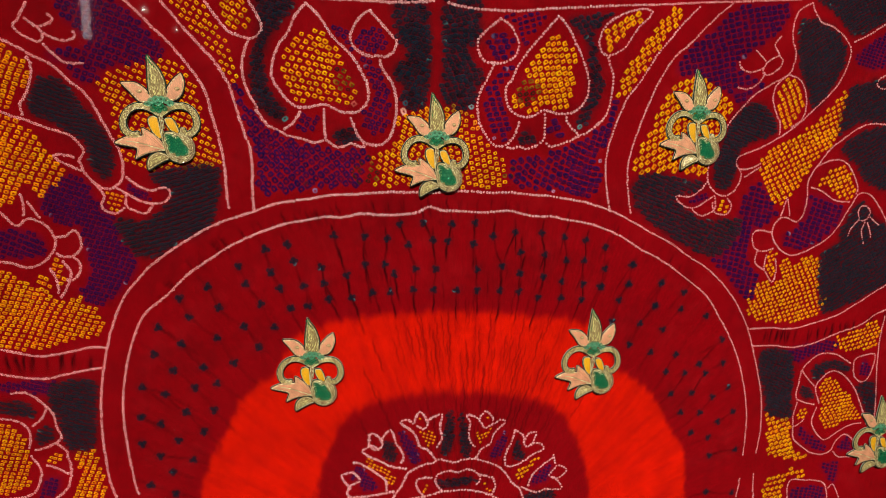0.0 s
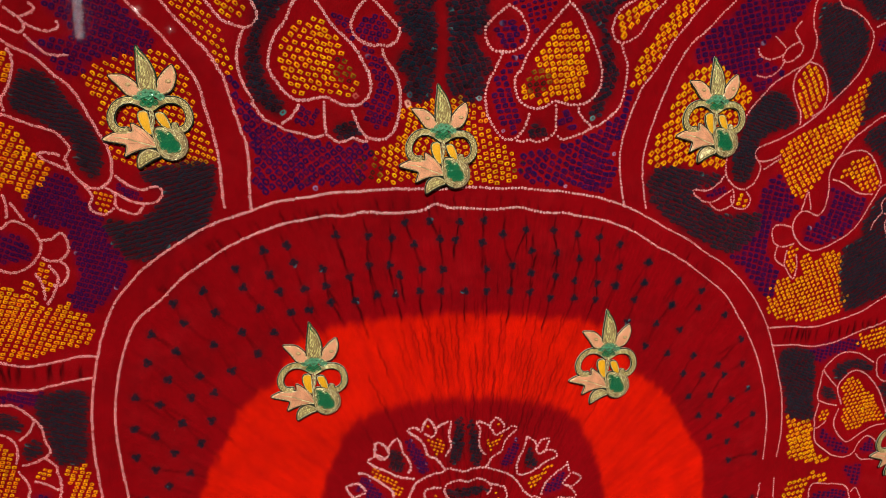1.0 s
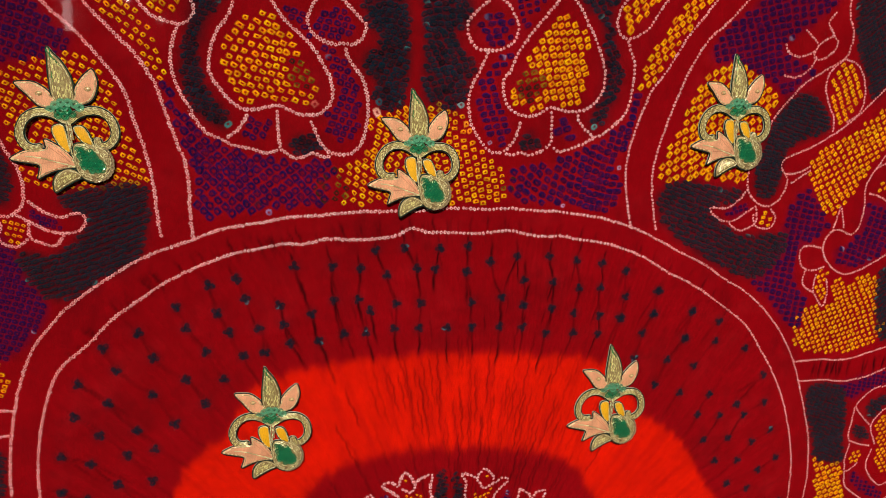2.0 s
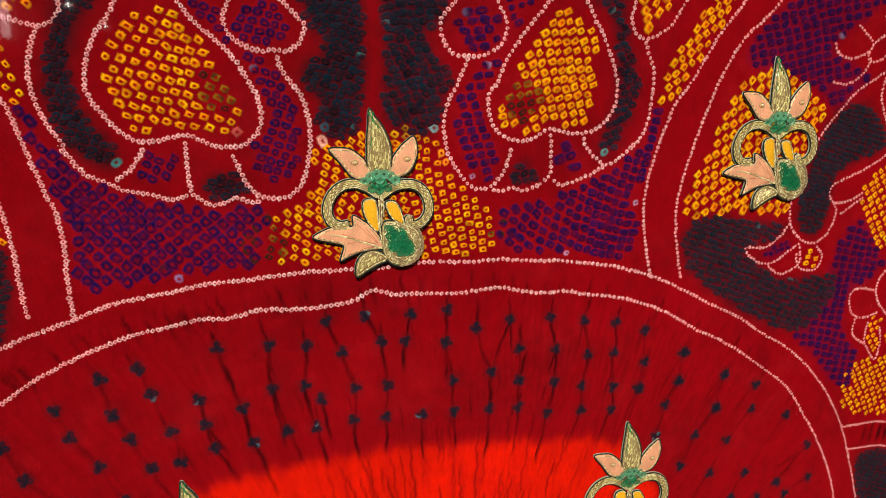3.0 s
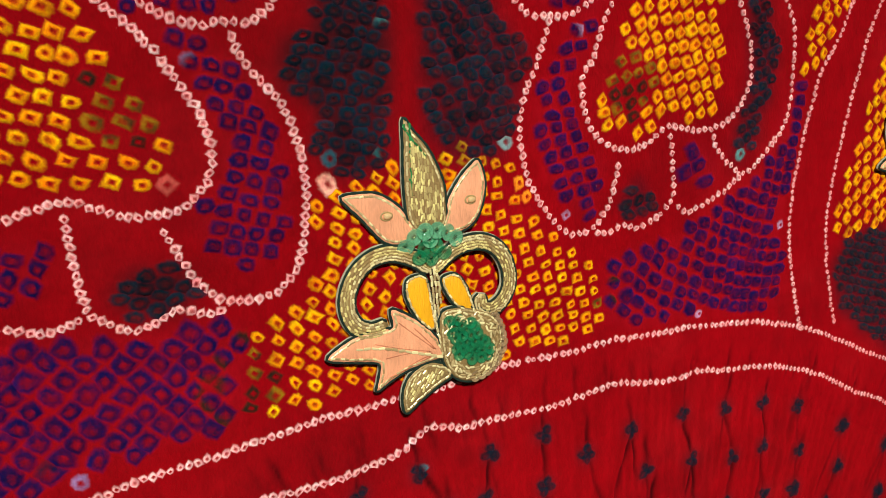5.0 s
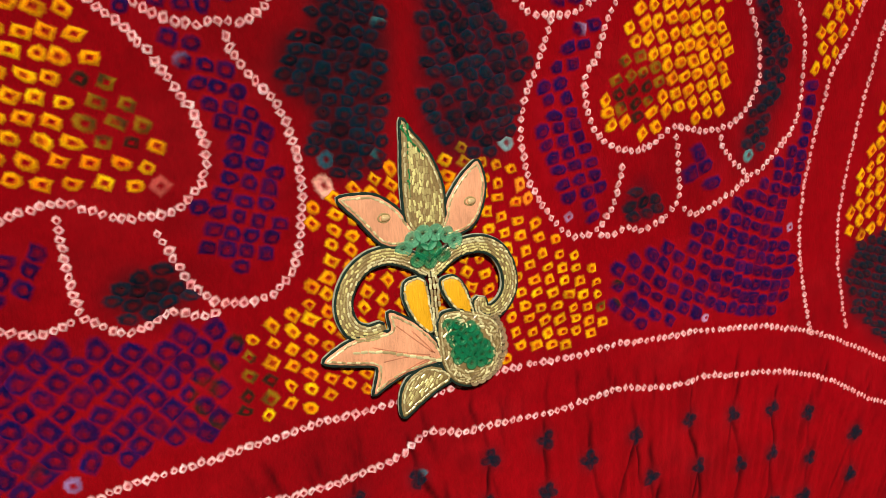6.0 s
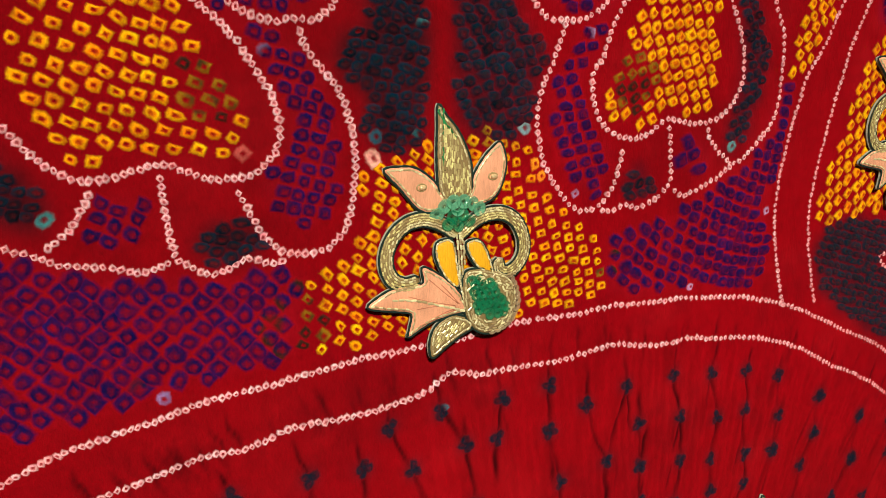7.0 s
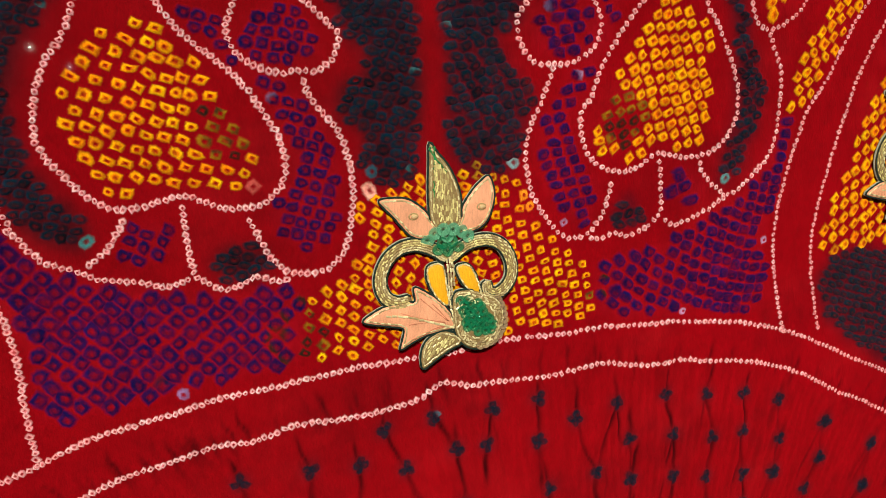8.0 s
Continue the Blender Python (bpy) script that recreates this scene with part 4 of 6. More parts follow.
field(YELLOW, (4.2, -1.0), (-1.0, -2.7), [(-307.2, -160.1), (-293.0, -162.4), (-288.0, -179.1), (-287.1, -192.5), (-291.8, -206.4), (-310.9, -207.4)])
field(YELLOW, (4.2, -1.0), (-1.0, -2.7), [(-258.2, -181.4), (-245.9, -177.0), (-242.0, -189.5), (-239.0, -205.8), (-239.9, -224.3), (-260.6, -222.3), (-255.5, -199.7)])
field(YELLOW, (2.9, -1.1), (-0.9, -3.2), [(-277.1, -186.2), (-266.0, -179.9), (-268.3, -188.2), (-274.8, -189.9)])
field(PURPLE, (2.8, -1.0), (-0.8, -3.0), [(-280.0, -202.1), (-269.1, -199.9), (-271.8, -212.9), (-282.7, -214.6)])
field(YELLOW, (3.2, -1.0), (-1.1, -3.2), [(-226.0, 9.8), (-217.7, 10.7), (-217.2, -1.4), (-225.8, -1.4)])
field(PURPLE, (3.0, -0.9), (-1.0, -2.6), [(-213.6, 15.8), (-197.7, 7.4), (-199.6, 4.7), (-211.7, 9.2)])
field(YELLOW, (3.0, -1.1), (-0.7, -2.6), [(-8.9, -174.9), (-2.1, -183.3), (5.6, -197.4), (11.4, -191.3), (9.1, -181.6), (0.3, -183.0)])
field(YELLOW, (3.0, 0.7), (1.1, -2.8), [(46.2, -186.7), (53.2, -189.3), (61.0, -181.2), (58.6, -189.7), (51.2, -196.8), (46.7, -195.4)])
field(YELLOW, (3.0, -1.1), (-0.7, -2.6), [(-3.5, -170.8), (-0.7, -171.0), (-0.6, -174.0), (-3.4, -173.8)])
field(YELLOW, (3.1, -1.1), (-0.7, -2.7), [(53.6, -173.1), (57.0, -173.3), (57.3, -176.9), (53.8, -176.6)])
field(DARK, (2.6, -1.0), (-0.6, -2.3), [(20.8, -169.0), (26.1, -170.3), (26.6, -199.0), (16.8, -204.3)])
field(DARK, (2.6, -1.0), (-0.6, -2.3), [(30.3, -169.6), (37.1, -179.5), (43.0, -206.4), (34.6, -204.7)])
field(PURPLE, (2.8, -1.1), (-0.7, -2.5), [(-18.3, -182.1), (-11.3, -186.1), (-0.1, -207.0), (-6.6, -210.0), (-16.6, -190.7)])
field(PURPLE, (3.0, -1.1), (-0.7, -2.5), [(72.7, -187.1), (72.3, -202.5), (66.1, -213.4), (59.9, -209.8), (65.9, -196.9)])
field(DARK, (2.5, -1.0), (-0.6, -2.2), [(-29.6, -188.7), (-21.6, -195.3), (-19.7, -208.9), (-30.0, -204.6)])
field(DARK, (2.8, -1.0), (-0.6, -2.4), [(81.9, -197.0), (86.4, -203.6), (90.7, -213.4), (81.7, -215.8)])
field(YELLOW, (3.0, -1.6), (-1.2, -2.6), [(-46.0, -203.3), (-35.9, -209.1), (-20.7, -221.5), (-22.7, -230.5), (-30.9, -223.1), (-41.2, -213.6)])
field(YELLOW, (3.1, 1.2), (1.6, -3.0), [(107.3, -210.5), (103.8, -218.1), (91.0, -231.4), (82.5, -233.3), (88.0, -224.7)])
field(PURPLE, (2.7, -1.1), (-0.7, -2.5), [(-50.4, -210.8), (-42.5, -219.5), (-33.9, -231.5), (-46.7, -231.8), (-50.6, -222.8), (-57.0, -222.3)])
field(PURPLE, (3.1, -1.2), (-0.7, -2.6), [(114.3, -220.6), (113.0, -236.0), (102.0, -240.4), (98.0, -236.3)])
field(DARK, (2.7, -1.0), (-0.6, -2.3), [(15.6, -228.8), (43.2, -228.2), (48.4, -232.8), (29.0, -236.3), (17.3, -235.2)])
field(YELLOW, (3.1, -1.7), (-1.2, -2.7), [(2.8, -232.8), (7.5, -231.2), (6.9, -239.4), (3.1, -240.1)])
field(YELLOW, (3.3, -1.7), (-1.2, -2.8), [(54.9, -234.0), (59.7, -238.1), (64.2, -245.9), (58.0, -243.2)])
field(DARK, (2.9, -1.1), (-0.6, -2.4), [(93.9, -249.3), (115.4, -246.5), (119.9, -255.6), (97.0, -255.6)])
spots([(-72.5, -20.9), (-49.8, -21.4), (-32.6, -23.6), (-16.0, -28.7), (-23.3, -12.4), (-5.1, -11.4), (2.9, -24.8), (14.7, -25.7), (17.6, -12.5), (35.5, -11.3), (50.7, -22.1), (35.2, -28.2), (68.6, -18.9), (74.3, -35.0), (59.4, -45.8), (74.7, -52.1), (39.1, -48.2)])
spots([(91.1, -19.5), (94.7, -37.1), (94.7, -55.2), (110.5, -23.0), (113.5, -42.1), (111.1, -59.4), (128.8, -25.5), (129.1, -42.2), (129.8, -62.2), (146.6, -31.4), (147.7, -49.5), (146.3, -65.3), (171.4, -46.5), (171.2, -63.1), (163.4, -76.4), (201.0, -62.4), (197.3, -82.7)])
spots([(-122.0, -31.0), (-106.3, -27.3), (-141.0, -43.4), (-118.0, -48.4), (-101.5, -40.0), (-136.1, -57.0), (-162.8, -58.2), (-181.9, -66.2), (-154.9, -74.1), (-125.4, -72.3), (-176.1, -80.0), (-197.1, -87.4), (-137.7, -89.4), (-115.8, -90.6), (-181.7, -100.8), (-156.9, -97.0), (-200.5, -107.9), (-167.3, -119.4), (-145.3, -116.9), (-127.3, -105.7)])
spots([(-188.2, -121.1), (-209.5, -133.2), (-173.3, -135.6), (-157.7, -133.3), (-194.3, -139.8), (-211.6, -156.6), (-180.2, -155.0), (-160.1, -154.0), (-198.2, -162.9), (-167.8, -171.4), (-186.4, -177.4), (-211.7, -178.3), (-199.5, -188.9), (-176.0, -194.0), (-191.2, -203.1), (-207.1, -212.4), (-189.4, -221.2)])
spots([(-111.6, -60.9), (-94.4, -59.1), (-103.8, -76.4), (-91.4, -74.5), (-79.5, -57.2), (-76.0, -69.6), (-58.2, -69.1), (-62.8, -50.9), (-42.9, -65.5), (-29.0, -64.9), (-11.0, -63.9), (4.7, -64.2), (23.3, -65.1), (39.9, -65.4), (58.6, -65.8), (74.7, -67.1), (91.5, -72.6), (111.6, -73.6), (129.6, -75.4), (-81.7, -45.0), (-49.0, -43.2)])
spots([(145.1, -64.2), (173.1, -46.4), (169.8, -62.8), (201.1, -63.3), (223.4, -71.2), (197.1, -82.5), (222.1, -86.2), (247.0, -93.0), (159.0, -94.8), (184.7, -97.6), (206.7, -103.9), (176.9, -116.0), (198.0, -124.0), (222.1, -127.1), (246.0, -137.0), (269.6, -137.1), (265.2, -114.8)])
spots([(214.9, -142.9), (233.2, -144.8), (253.4, -145.9), (278.3, -160.6), (222.5, -163.8), (242.5, -163.9), (263.5, -168.9), (234.4, -182.3), (253.1, -183.5), (286.5, -184.0), (272.2, -193.0), (246.6, -202.2), (264.6, -207.9), (268.3, -226.1), (294.7, -222.6), (270.7, -263.4), (298.6, -267.2), (-34.0, -43.4), (-26.4, -51.1), (-9.9, -47.3), (5.7, -47.5)])

DU, DV = 0.46, 1.7
US, VS = np.arange(-345, 520, DU), np.arange(-330, 215, DV)
GU, GV = np.meshgrid(US, VS)


def waves(u, v, size, seed, n=14):
    """Smooth random hills about 1 high."""
    r = np.random.default_rng(seed)
    out = np.zeros_like(u)
    for _ in range(n):
        a, k, ph = r.uniform(0, 2 * np.pi), 2 * np.pi / (size * r.uniform(0.6, 1.7)), r.uniform(0, 2 * np.pi)
        out += np.sin((u * np.cos(a) + v * np.sin(a)) * k + ph)
    return out / np.sqrt(n)


def blur(a, su, sv):
    for axis, s in ((1, su / DU), (0, sv / DV)):
        k = np.exp(-0.5 * (np.arange(-int(3 * s) - 1, int(3 * s) + 2) / max(s, 0.3)) ** 2)
        k /= k.sum()
        h = len(k) // 2
        pad = [(0, 0), (0, 0)]
        pad[axis] = (h, h)
        b = np.pad(a, pad, mode="edge")
        a = sum(w * (b[:, i:i + a.shape[1]] if axis else b[i:i + a.shape[0]]) for i, w in enumerate(k))
    return a


JU, JV = waves(GU, GV, 7, 1), waves(GU, GV, 7, 2)


def area(outline, ragged, su, sv):
    """How much of each grid point lies in an outline with a ragged, soft edge."""
    p = spline(outline, 3, True)
    lo, hi = p.min(0) - 14, p.max(0) + 14
    i0, i1 = np.searchsorted(US, (lo[0], hi[0]))
    j0, j1 = np.searchsorted(VS, (lo[1], hi[1]))
    out = np.zeros_like(GU)
    if i1 > i0 and j1 > j0:
        s = (slice(j0, j1), slice(i0, i1))
        out[s] = blur(inside(GU[s] + ragged * JU[s], GV[s] + ragged * JV[s], p).astype(float), su, sv)
    return out


def tint(rgb, colour, amount):
    return rgb + (np.array(colour) - rgb) * amount[..., None]


MID = np.array((45.0, -330.0))
angle = np.arctan2(GU - MID[0], GV - MID[1])
reach = np.hypot(GU - MID[0], GV - MID[1])
GROUND = np.empty(GU.shape + (3,))
GROUND[:] = CRIMSON
GROUND = tint(GROUND, (0.37, 0.006, 0.012), np.clip(0.30 * waves(GU, GV, 55, 41) * (0.6 + 0.5 * waves(GU, GV, 17, 42)), 0, 0.4))
GROUND = tint(GROUND, (0.17, 0.002, 0.006), np.clip(0.24 * waves(GU, GV, 70, 43) + 0.14 * waves(GU, GV, 12, 44), 0, 0.4))
ring = area(BRIGHT_OUT, 1.6, 1.1, 2.2) * (1 - area(BRIGHT_IN, 1.8, 1.4, 2.6))
core = area(BRIGHT_IN, 1.8, 1.4, 2.6)
halo = blur(area(BRIGHT_OUT, 1.6, 1.1, 2.2), 9, 9)
GROUND = tint(GROUND, MAROON, np.clip(1.3 * halo, 0, 1) * area(DISC, 0, 6, 6))
GROUND = tint(GROUND, MAROON, 0.75 * core)
GROUND = tint(GROUND, SCARLET, ring * np.clip(0.90 + 0.10 * waves(angle * 330, reach * 0.2, 12, 31) + 0.06 * waves(GU, GV, 30, 32), 0, 1))
for dye, along, across, outline in FIELDS:
    if dye == YELLOW:
        continue
    colour, strength = GROUNDS[dye]
    if abs(along[0] * across[1] - along[1] * across[0]) < 14:
        colour, strength = CLOSE[dye], 0.66 if dye == PURPLE else 0.78
    elif dye == PURPLE and not -140 < np.mean([q[0] for q in outline]) < 150:
        colour, strength = CLOSE[dye], 0.5
    GROUND = tint(GROUND, colour, strength * area(outline, 1.2, 1.8, 1.8))
# The darkest dye has run a little way out of its fields, and the spots have a faint rim of it.
RUN = np.zeros_like(GU)
for dye, along, across, outline in FIELDS:
    if dye == DARK and np.ptp(np.array(outline), axis=0).min() > 18:
        RUN = np.maximum(RUN, area(outline, 2.2, 3.8, 3.8))
GROUND = tint(GROUND, (0.040, 0.007, 0.014), 0.42 * np.clip(RUN * (1 + 0.25 * waves(GU, GV, 10, 51)), 0, 1))
for u, v in SPOTS:
    i0, i1 = np.searchsorted(US, (u - 9, u + 9))
    j0, j1 = np.searchsorted(VS, (v - 9, v + 9))
    s = (slice(j0, j1), slice(i0, i1))
    GROUND[s] = tint(GROUND[s], (0.012, 0.010, 0.020), 0.7 * np.exp(-0.5 * ((GU[s] - u) ** 2 + (GV[s] - v) ** 2) / 2.2 ** 2))

# Height: slow hills, a fine crinkle, and sharp folds that the tied spots have left in the middle.
HEIGHT = 0.7 * waves(GU, GV, 150, 3) + 0.20 * waves(GU, GV, 22, 4) + 0.05 * waves(GU, GV * 0.5, 7, 14)
disc = area(DISC, 0, 6, 6)
HEIGHT += disc * (0.34 * waves(angle * 330, reach * 0.10, 9, 5) + 0.22 * waves(angle * 330, reach * 0.16, 4, 6))
# Where folds get painted shade; crease() and fold() fill it along their grooves.
CREASE_SHADE = np.zeros_like(GU)


def crease(u, v, up, down, depth, width):
    """A narrow fold that runs from the rim towards the middle through a place on the cloth."""
    d = MID - (u, v)
    d = d / np.linalg.norm(d)
    span = up + down
    i0, i1 = np.searchsorted(US, (u - span, u + span))
    j0, j1 = np.searchsorted(VS, (v - span, v + span))
    s = (slice(j0, j1), slice(i0, i1))
    x, y = GU[s] - u, GV[s] - v
    run, off = x * d[0] + y * d[1], x * d[1] - y * d[0]
    off = off + 0.55 * np.sin(run * 0.35 + u) + 0.3 * np.sin(run * 0.9 + v)
    ends = np.clip((run + up) / 5, 0, 1) * np.clip((down - run) / 9, 0, 1)
    cut = ends * np.exp(-0.5 * (off / width) ** 2)
    HEIGHT[s] -= 0.5 * depth * cut
    HEIGHT[s] += 0.25 * depth * ends * np.exp(-0.5 * ((off - 2.3 * width) / (1.3 * width)) ** 2)
    CREASE_SHADE[s] = np.maximum(CREASE_SHADE[s], cut * min(1, depth))


def fold(p, q, depth, width):
    """A wavy narrow fold from one place to another, fading at its ends."""
    p, q = np.array(p, float), np.array(q, float)
    size = np.linalg.norm(q - p)
    d = (q - p) / size
    lo, hi = np.minimum(p, q) - 6, np.maximum(p, q) + 6
    i0, i1 = np.searchsorted(US, (lo[0], hi[0]))
    j0, j1 = np.searchsorted(VS, (lo[1], hi[1]))
    s = (slice(j0, j1), slice(i0, i1))
    x, y = GU[s] - p[0], GV[s] - p[1]
    run, off = x * d[0] + y * d[1], x * d[1] - y * d[0]
    bow = rng.normal(0, 0.03) * size
    off = off + bow * np.sin(np.pi * np.clip(run / size, 0, 1)) + 0.30 * np.sin(run * 0.33 + p[0]) + 0.15 * np.sin(run * 0.85 + p[1])
    ends = np.clip((run + 2) / 5, 0, 1) * np.clip((size + 2 - run) / 7, 0, 1) * (0.75 + 0.25 * np.sin(run * 0.21 + p[1]))
    cut = ends * np.exp(-0.5 * (off / width) ** 2)
    HEIGHT[s] -= 0.30 * depth * cut
    HEIGHT[s] += 0.22 * depth * ends * np.exp(-0.5 * ((off - 2.6 * width) / (1.6 * width)) ** 2)
    CREASE_SHADE[s] = np.maximum(CREASE_SHADE[s], cut * min(1, 0.9 * depth))


# Folds run from spot to spot towards the middle, on from the last ones, and up from the first ones.
S = np.array(SPOTS)
for i, p in enumerate(S):
    inward = (MID - p) / np.linalg.norm(MID - p)
    d = S - p
    run, off = d @ inward, np.abs(d[:, 0] * inward[1] - d[:, 1] * inward[0])
    strong = 1.0 if abs(p[0] - 20) < 110 else 0.28
    below = np.where((run > 6) & (run < 36) & (off < 0.42 * run))[0]
    above = np.where((run < -6) & (run > -36) & (off < -0.42 * run))[0]
    if len(below):
        fold(p, S[below[np.argmin(run[below] + 1.5 * off[below])]], strong * rng.uniform(1.2, 3.0), rng.uniform(0.42, 0.75))
    if not len(below) or rng.random() < 0.4:
        q = p + inward * rng.uniform(16, 30)
        fold(p, q + rng.normal(0, 2.0, 2), strong * rng.uniform(1.0, 2.6), rng.uniform(0.42, 0.75))
    if not len(above) or rng.random() < 0.15:
        fold(p - inward * rng.uniform(7, 15) + rng.normal(0, 1.0, 2), p, strong * rng.uniform(1.0, 2.4), rng.uniform(0.42, 0.75))
    if rng.random() < 0.35:
        side = p + rng.normal(0, 4, 2)
        fold(side, side + inward * rng.uniform(8, 20), strong * rng.uniform(0.4, 1.0), rng.uniform(0.26, 0.4))
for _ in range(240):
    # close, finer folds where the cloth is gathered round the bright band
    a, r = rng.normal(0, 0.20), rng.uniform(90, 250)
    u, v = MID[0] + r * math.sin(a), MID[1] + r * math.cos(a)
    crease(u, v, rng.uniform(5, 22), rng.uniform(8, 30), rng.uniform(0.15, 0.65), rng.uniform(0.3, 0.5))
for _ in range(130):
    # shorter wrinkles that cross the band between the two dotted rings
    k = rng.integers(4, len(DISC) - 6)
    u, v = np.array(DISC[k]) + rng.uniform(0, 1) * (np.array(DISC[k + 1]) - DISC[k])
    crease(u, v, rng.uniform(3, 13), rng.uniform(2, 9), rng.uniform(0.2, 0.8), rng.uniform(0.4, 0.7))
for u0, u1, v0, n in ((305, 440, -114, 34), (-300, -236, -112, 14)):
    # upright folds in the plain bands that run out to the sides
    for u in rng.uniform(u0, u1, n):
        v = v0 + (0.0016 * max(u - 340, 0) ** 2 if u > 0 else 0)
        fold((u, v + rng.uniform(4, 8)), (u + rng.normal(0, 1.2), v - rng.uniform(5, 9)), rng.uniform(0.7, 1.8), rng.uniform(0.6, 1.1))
# Shade inside the folds, put into the ground colour as a near-black red.
GROUND = tint(GROUND, (0.018, 0.001, 0.003), 0.92 * np.clip(CREASE_SHADE, 0, 1))


def sample(grid, u, v):
    """The grid's value at places on the cloth."""
    x, y = np.clip((u - US[0]) / DU, 0, len(US) - 1.001), np.clip((v - VS[0]) / DV, 0, len(VS) - 1.001)
    i, j = x.astype(int), y.astype(int)
    fx, fy = x - i, y - j
    if grid.ndim == 3:
        fx, fy = fx[..., None], fy[..., None]
    return (grid[j, i] * (1 - fx) + grid[j, i + 1] * fx) * (1 - fy) + (grid[j + 1, i] * (1 - fx) + grid[j + 1, i + 1] * fx) * fy


def dyed_mesh(name, u, v, h, faces, ground, dye, amount, parent=None, label=""):
    """A mesh in the cloth's plane with its ground colour, spot colour and amount of spot colour at each vertex."""
    n, faces = len(u), np.asarray(faces)
    me = bpy.data.meshes.new(name)
    me.vertices.add(n)
    me.vertices.foreach_set("co", np.stack([u / 1000, -h / 1000, Z0 + v / 1000], 1).astype(np.float32).ravel())
    k = faces.shape[1]
    me.loops.add(faces.size)
    me.loops.foreach_set("vertex_index", faces.ravel().astype(np.int32))
    me.polygons.add(len(faces))
    me.polygons.foreach_set("loop_start", np.arange(0, faces.size, k, dtype=np.int32))
    me.polygons.foreach_set("use_smooth", np.ones(len(faces), bool))
    me.update(calc_edges=True)
    for key, col in (("ground", ground), ("dye", dye)):
        at = me.attributes.new(key, "FLOAT_COLOR", "POINT")
        at.data.foreach_set("color", np.concatenate([np.broadcast_to(col, (n, 3)), np.ones((n, 1))], 1).astype(np.float32).ravel())
    at = me.attributes.new("amount", "FLOAT", "POINT")
    at.data.foreach_set("value", np.broadcast_to(amount, (n,)).astype(np.float32))
    me.materials.append(CLOTH)
    ob = new(name, me)
    if parent:
        ob.parent = parent
    return tagged(ob, label=label)


ny, nx = GU.shape
ids = np.arange(ny * nx).reshape(ny, nx)
quads = np.stack([ids[:-1, :-1], ids[:-1, 1:], ids[1:, 1:], ids[1:, :-1]], -1).reshape(-1, 4)
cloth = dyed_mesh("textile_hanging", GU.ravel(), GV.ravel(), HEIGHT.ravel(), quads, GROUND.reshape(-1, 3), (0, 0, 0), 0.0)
tagged(cloth, label="crimson tie-dyed cotton cloth with dotted flowers, hung on a wall", category="textile")

LOOPS = ((0.12, 0.0, 0.10), (0.31, 0.22, 0.26), (0.54, 0.86, 0.50), (0.78, 1.05, 0.40), (1.00, 0.66, 0.20), (1.25, 0.14, 0.06), (1.60, -0.3, -0.05))
SIDES = 8


def dots(name, centres, sizes, turns, dye, amounts, hollow, relief, label="", corner=0.6, sides=SIDES, inner=(1, 1, 1), tip=None, tip_dye=(0, 0, 0)):
    """Puckered dye spots: each a low, roughly square tent with a hollow, undyed peak and at times another dye on one side."""
    c, n = np.asarray(centres, float), len(centres)
    ang = np.arange(sides) * 2 * np.pi / sides
    square = 1.0 / np.maximum(np.abs(np.cos(ang)), np.abs(np.sin(ang))) ** corner
    us, vs, hs, am, cs = [], [], [], [], []
    # Each dot's colour and dye amount rise towards one side, scattered round 2.2 radians.
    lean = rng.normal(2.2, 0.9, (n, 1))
    tip = np.zeros(n) if tip is None else tip
    tip_way = rng.uniform(0, 6.3, (n, 1))
    wob = 1 + rng.normal(0, 0.10, (n, sides))
    for r, a, h in LOOPS:
        q = r * square[None] * (1 + (wob - 1) * min(1, r * 1.3)) + rng.normal(0, 0.025, (n, sides))
        x, y = q * np.cos(ang) * sizes[:, :1], q * np.sin(ang) * sizes[:, 1:]
        co, si = np.cos(turns)[:, None], np.sin(turns)[:, None]
        us.append(c[:, :1] + x * co - y * si)
        vs.append(c[:, 1:] + x * si + y * co)
        flat = 0.50 if r < 0.5 else h
        hs.append((h + (flat - h) * (1 - hollow[:, None])) * relief * np.ones((n, sides)) + 0.05)
        share = min(1.0, max(0.0, (r - 0.3) / 0.5))
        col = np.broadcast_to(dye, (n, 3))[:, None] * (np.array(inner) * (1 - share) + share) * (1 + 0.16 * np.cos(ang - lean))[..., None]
        w = tip[:, None] * np.clip(0.15 + 1.1 * np.cos(ang - tip_way), 0, 1) * min(1.0, 0.3 + r)
        cs.append(col + (np.asarray(tip_dye) - col) * w[..., None])
        if r < 0.5:
            a = a + (1 - a) * (1 - hollow[:, None])
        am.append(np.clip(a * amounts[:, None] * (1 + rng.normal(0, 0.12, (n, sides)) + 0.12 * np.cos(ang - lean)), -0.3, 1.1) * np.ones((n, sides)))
    u, v, h, am = (np.stack(k, 1).reshape(n, -1) for k in (us, vs, hs, am))
    m = len(LOOPS) * sides
    base = (np.arange(n) * m)[:, None, None]
    k = np.arange(sides)
    tris = []
    for l in range(len(LOOPS) - 1):
        a, b = l * sides + k, l * sides + (k + 1) % sides
        tris += [np.stack([a, a + sides, b + sides], 1), np.stack([a, b + sides, b], 1)]
    tris.append(np.stack([np.zeros(sides - 2, int), 1 + np.arange(sides - 2), 2 + np.arange(sides - 2)], 1))
    faces = (base + np.concatenate(tris)[None]).reshape(-1, 3)
    u, v = u.ravel(), v.ravel()
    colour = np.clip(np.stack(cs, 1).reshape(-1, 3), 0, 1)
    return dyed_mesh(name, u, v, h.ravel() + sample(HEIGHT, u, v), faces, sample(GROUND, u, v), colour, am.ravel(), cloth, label)


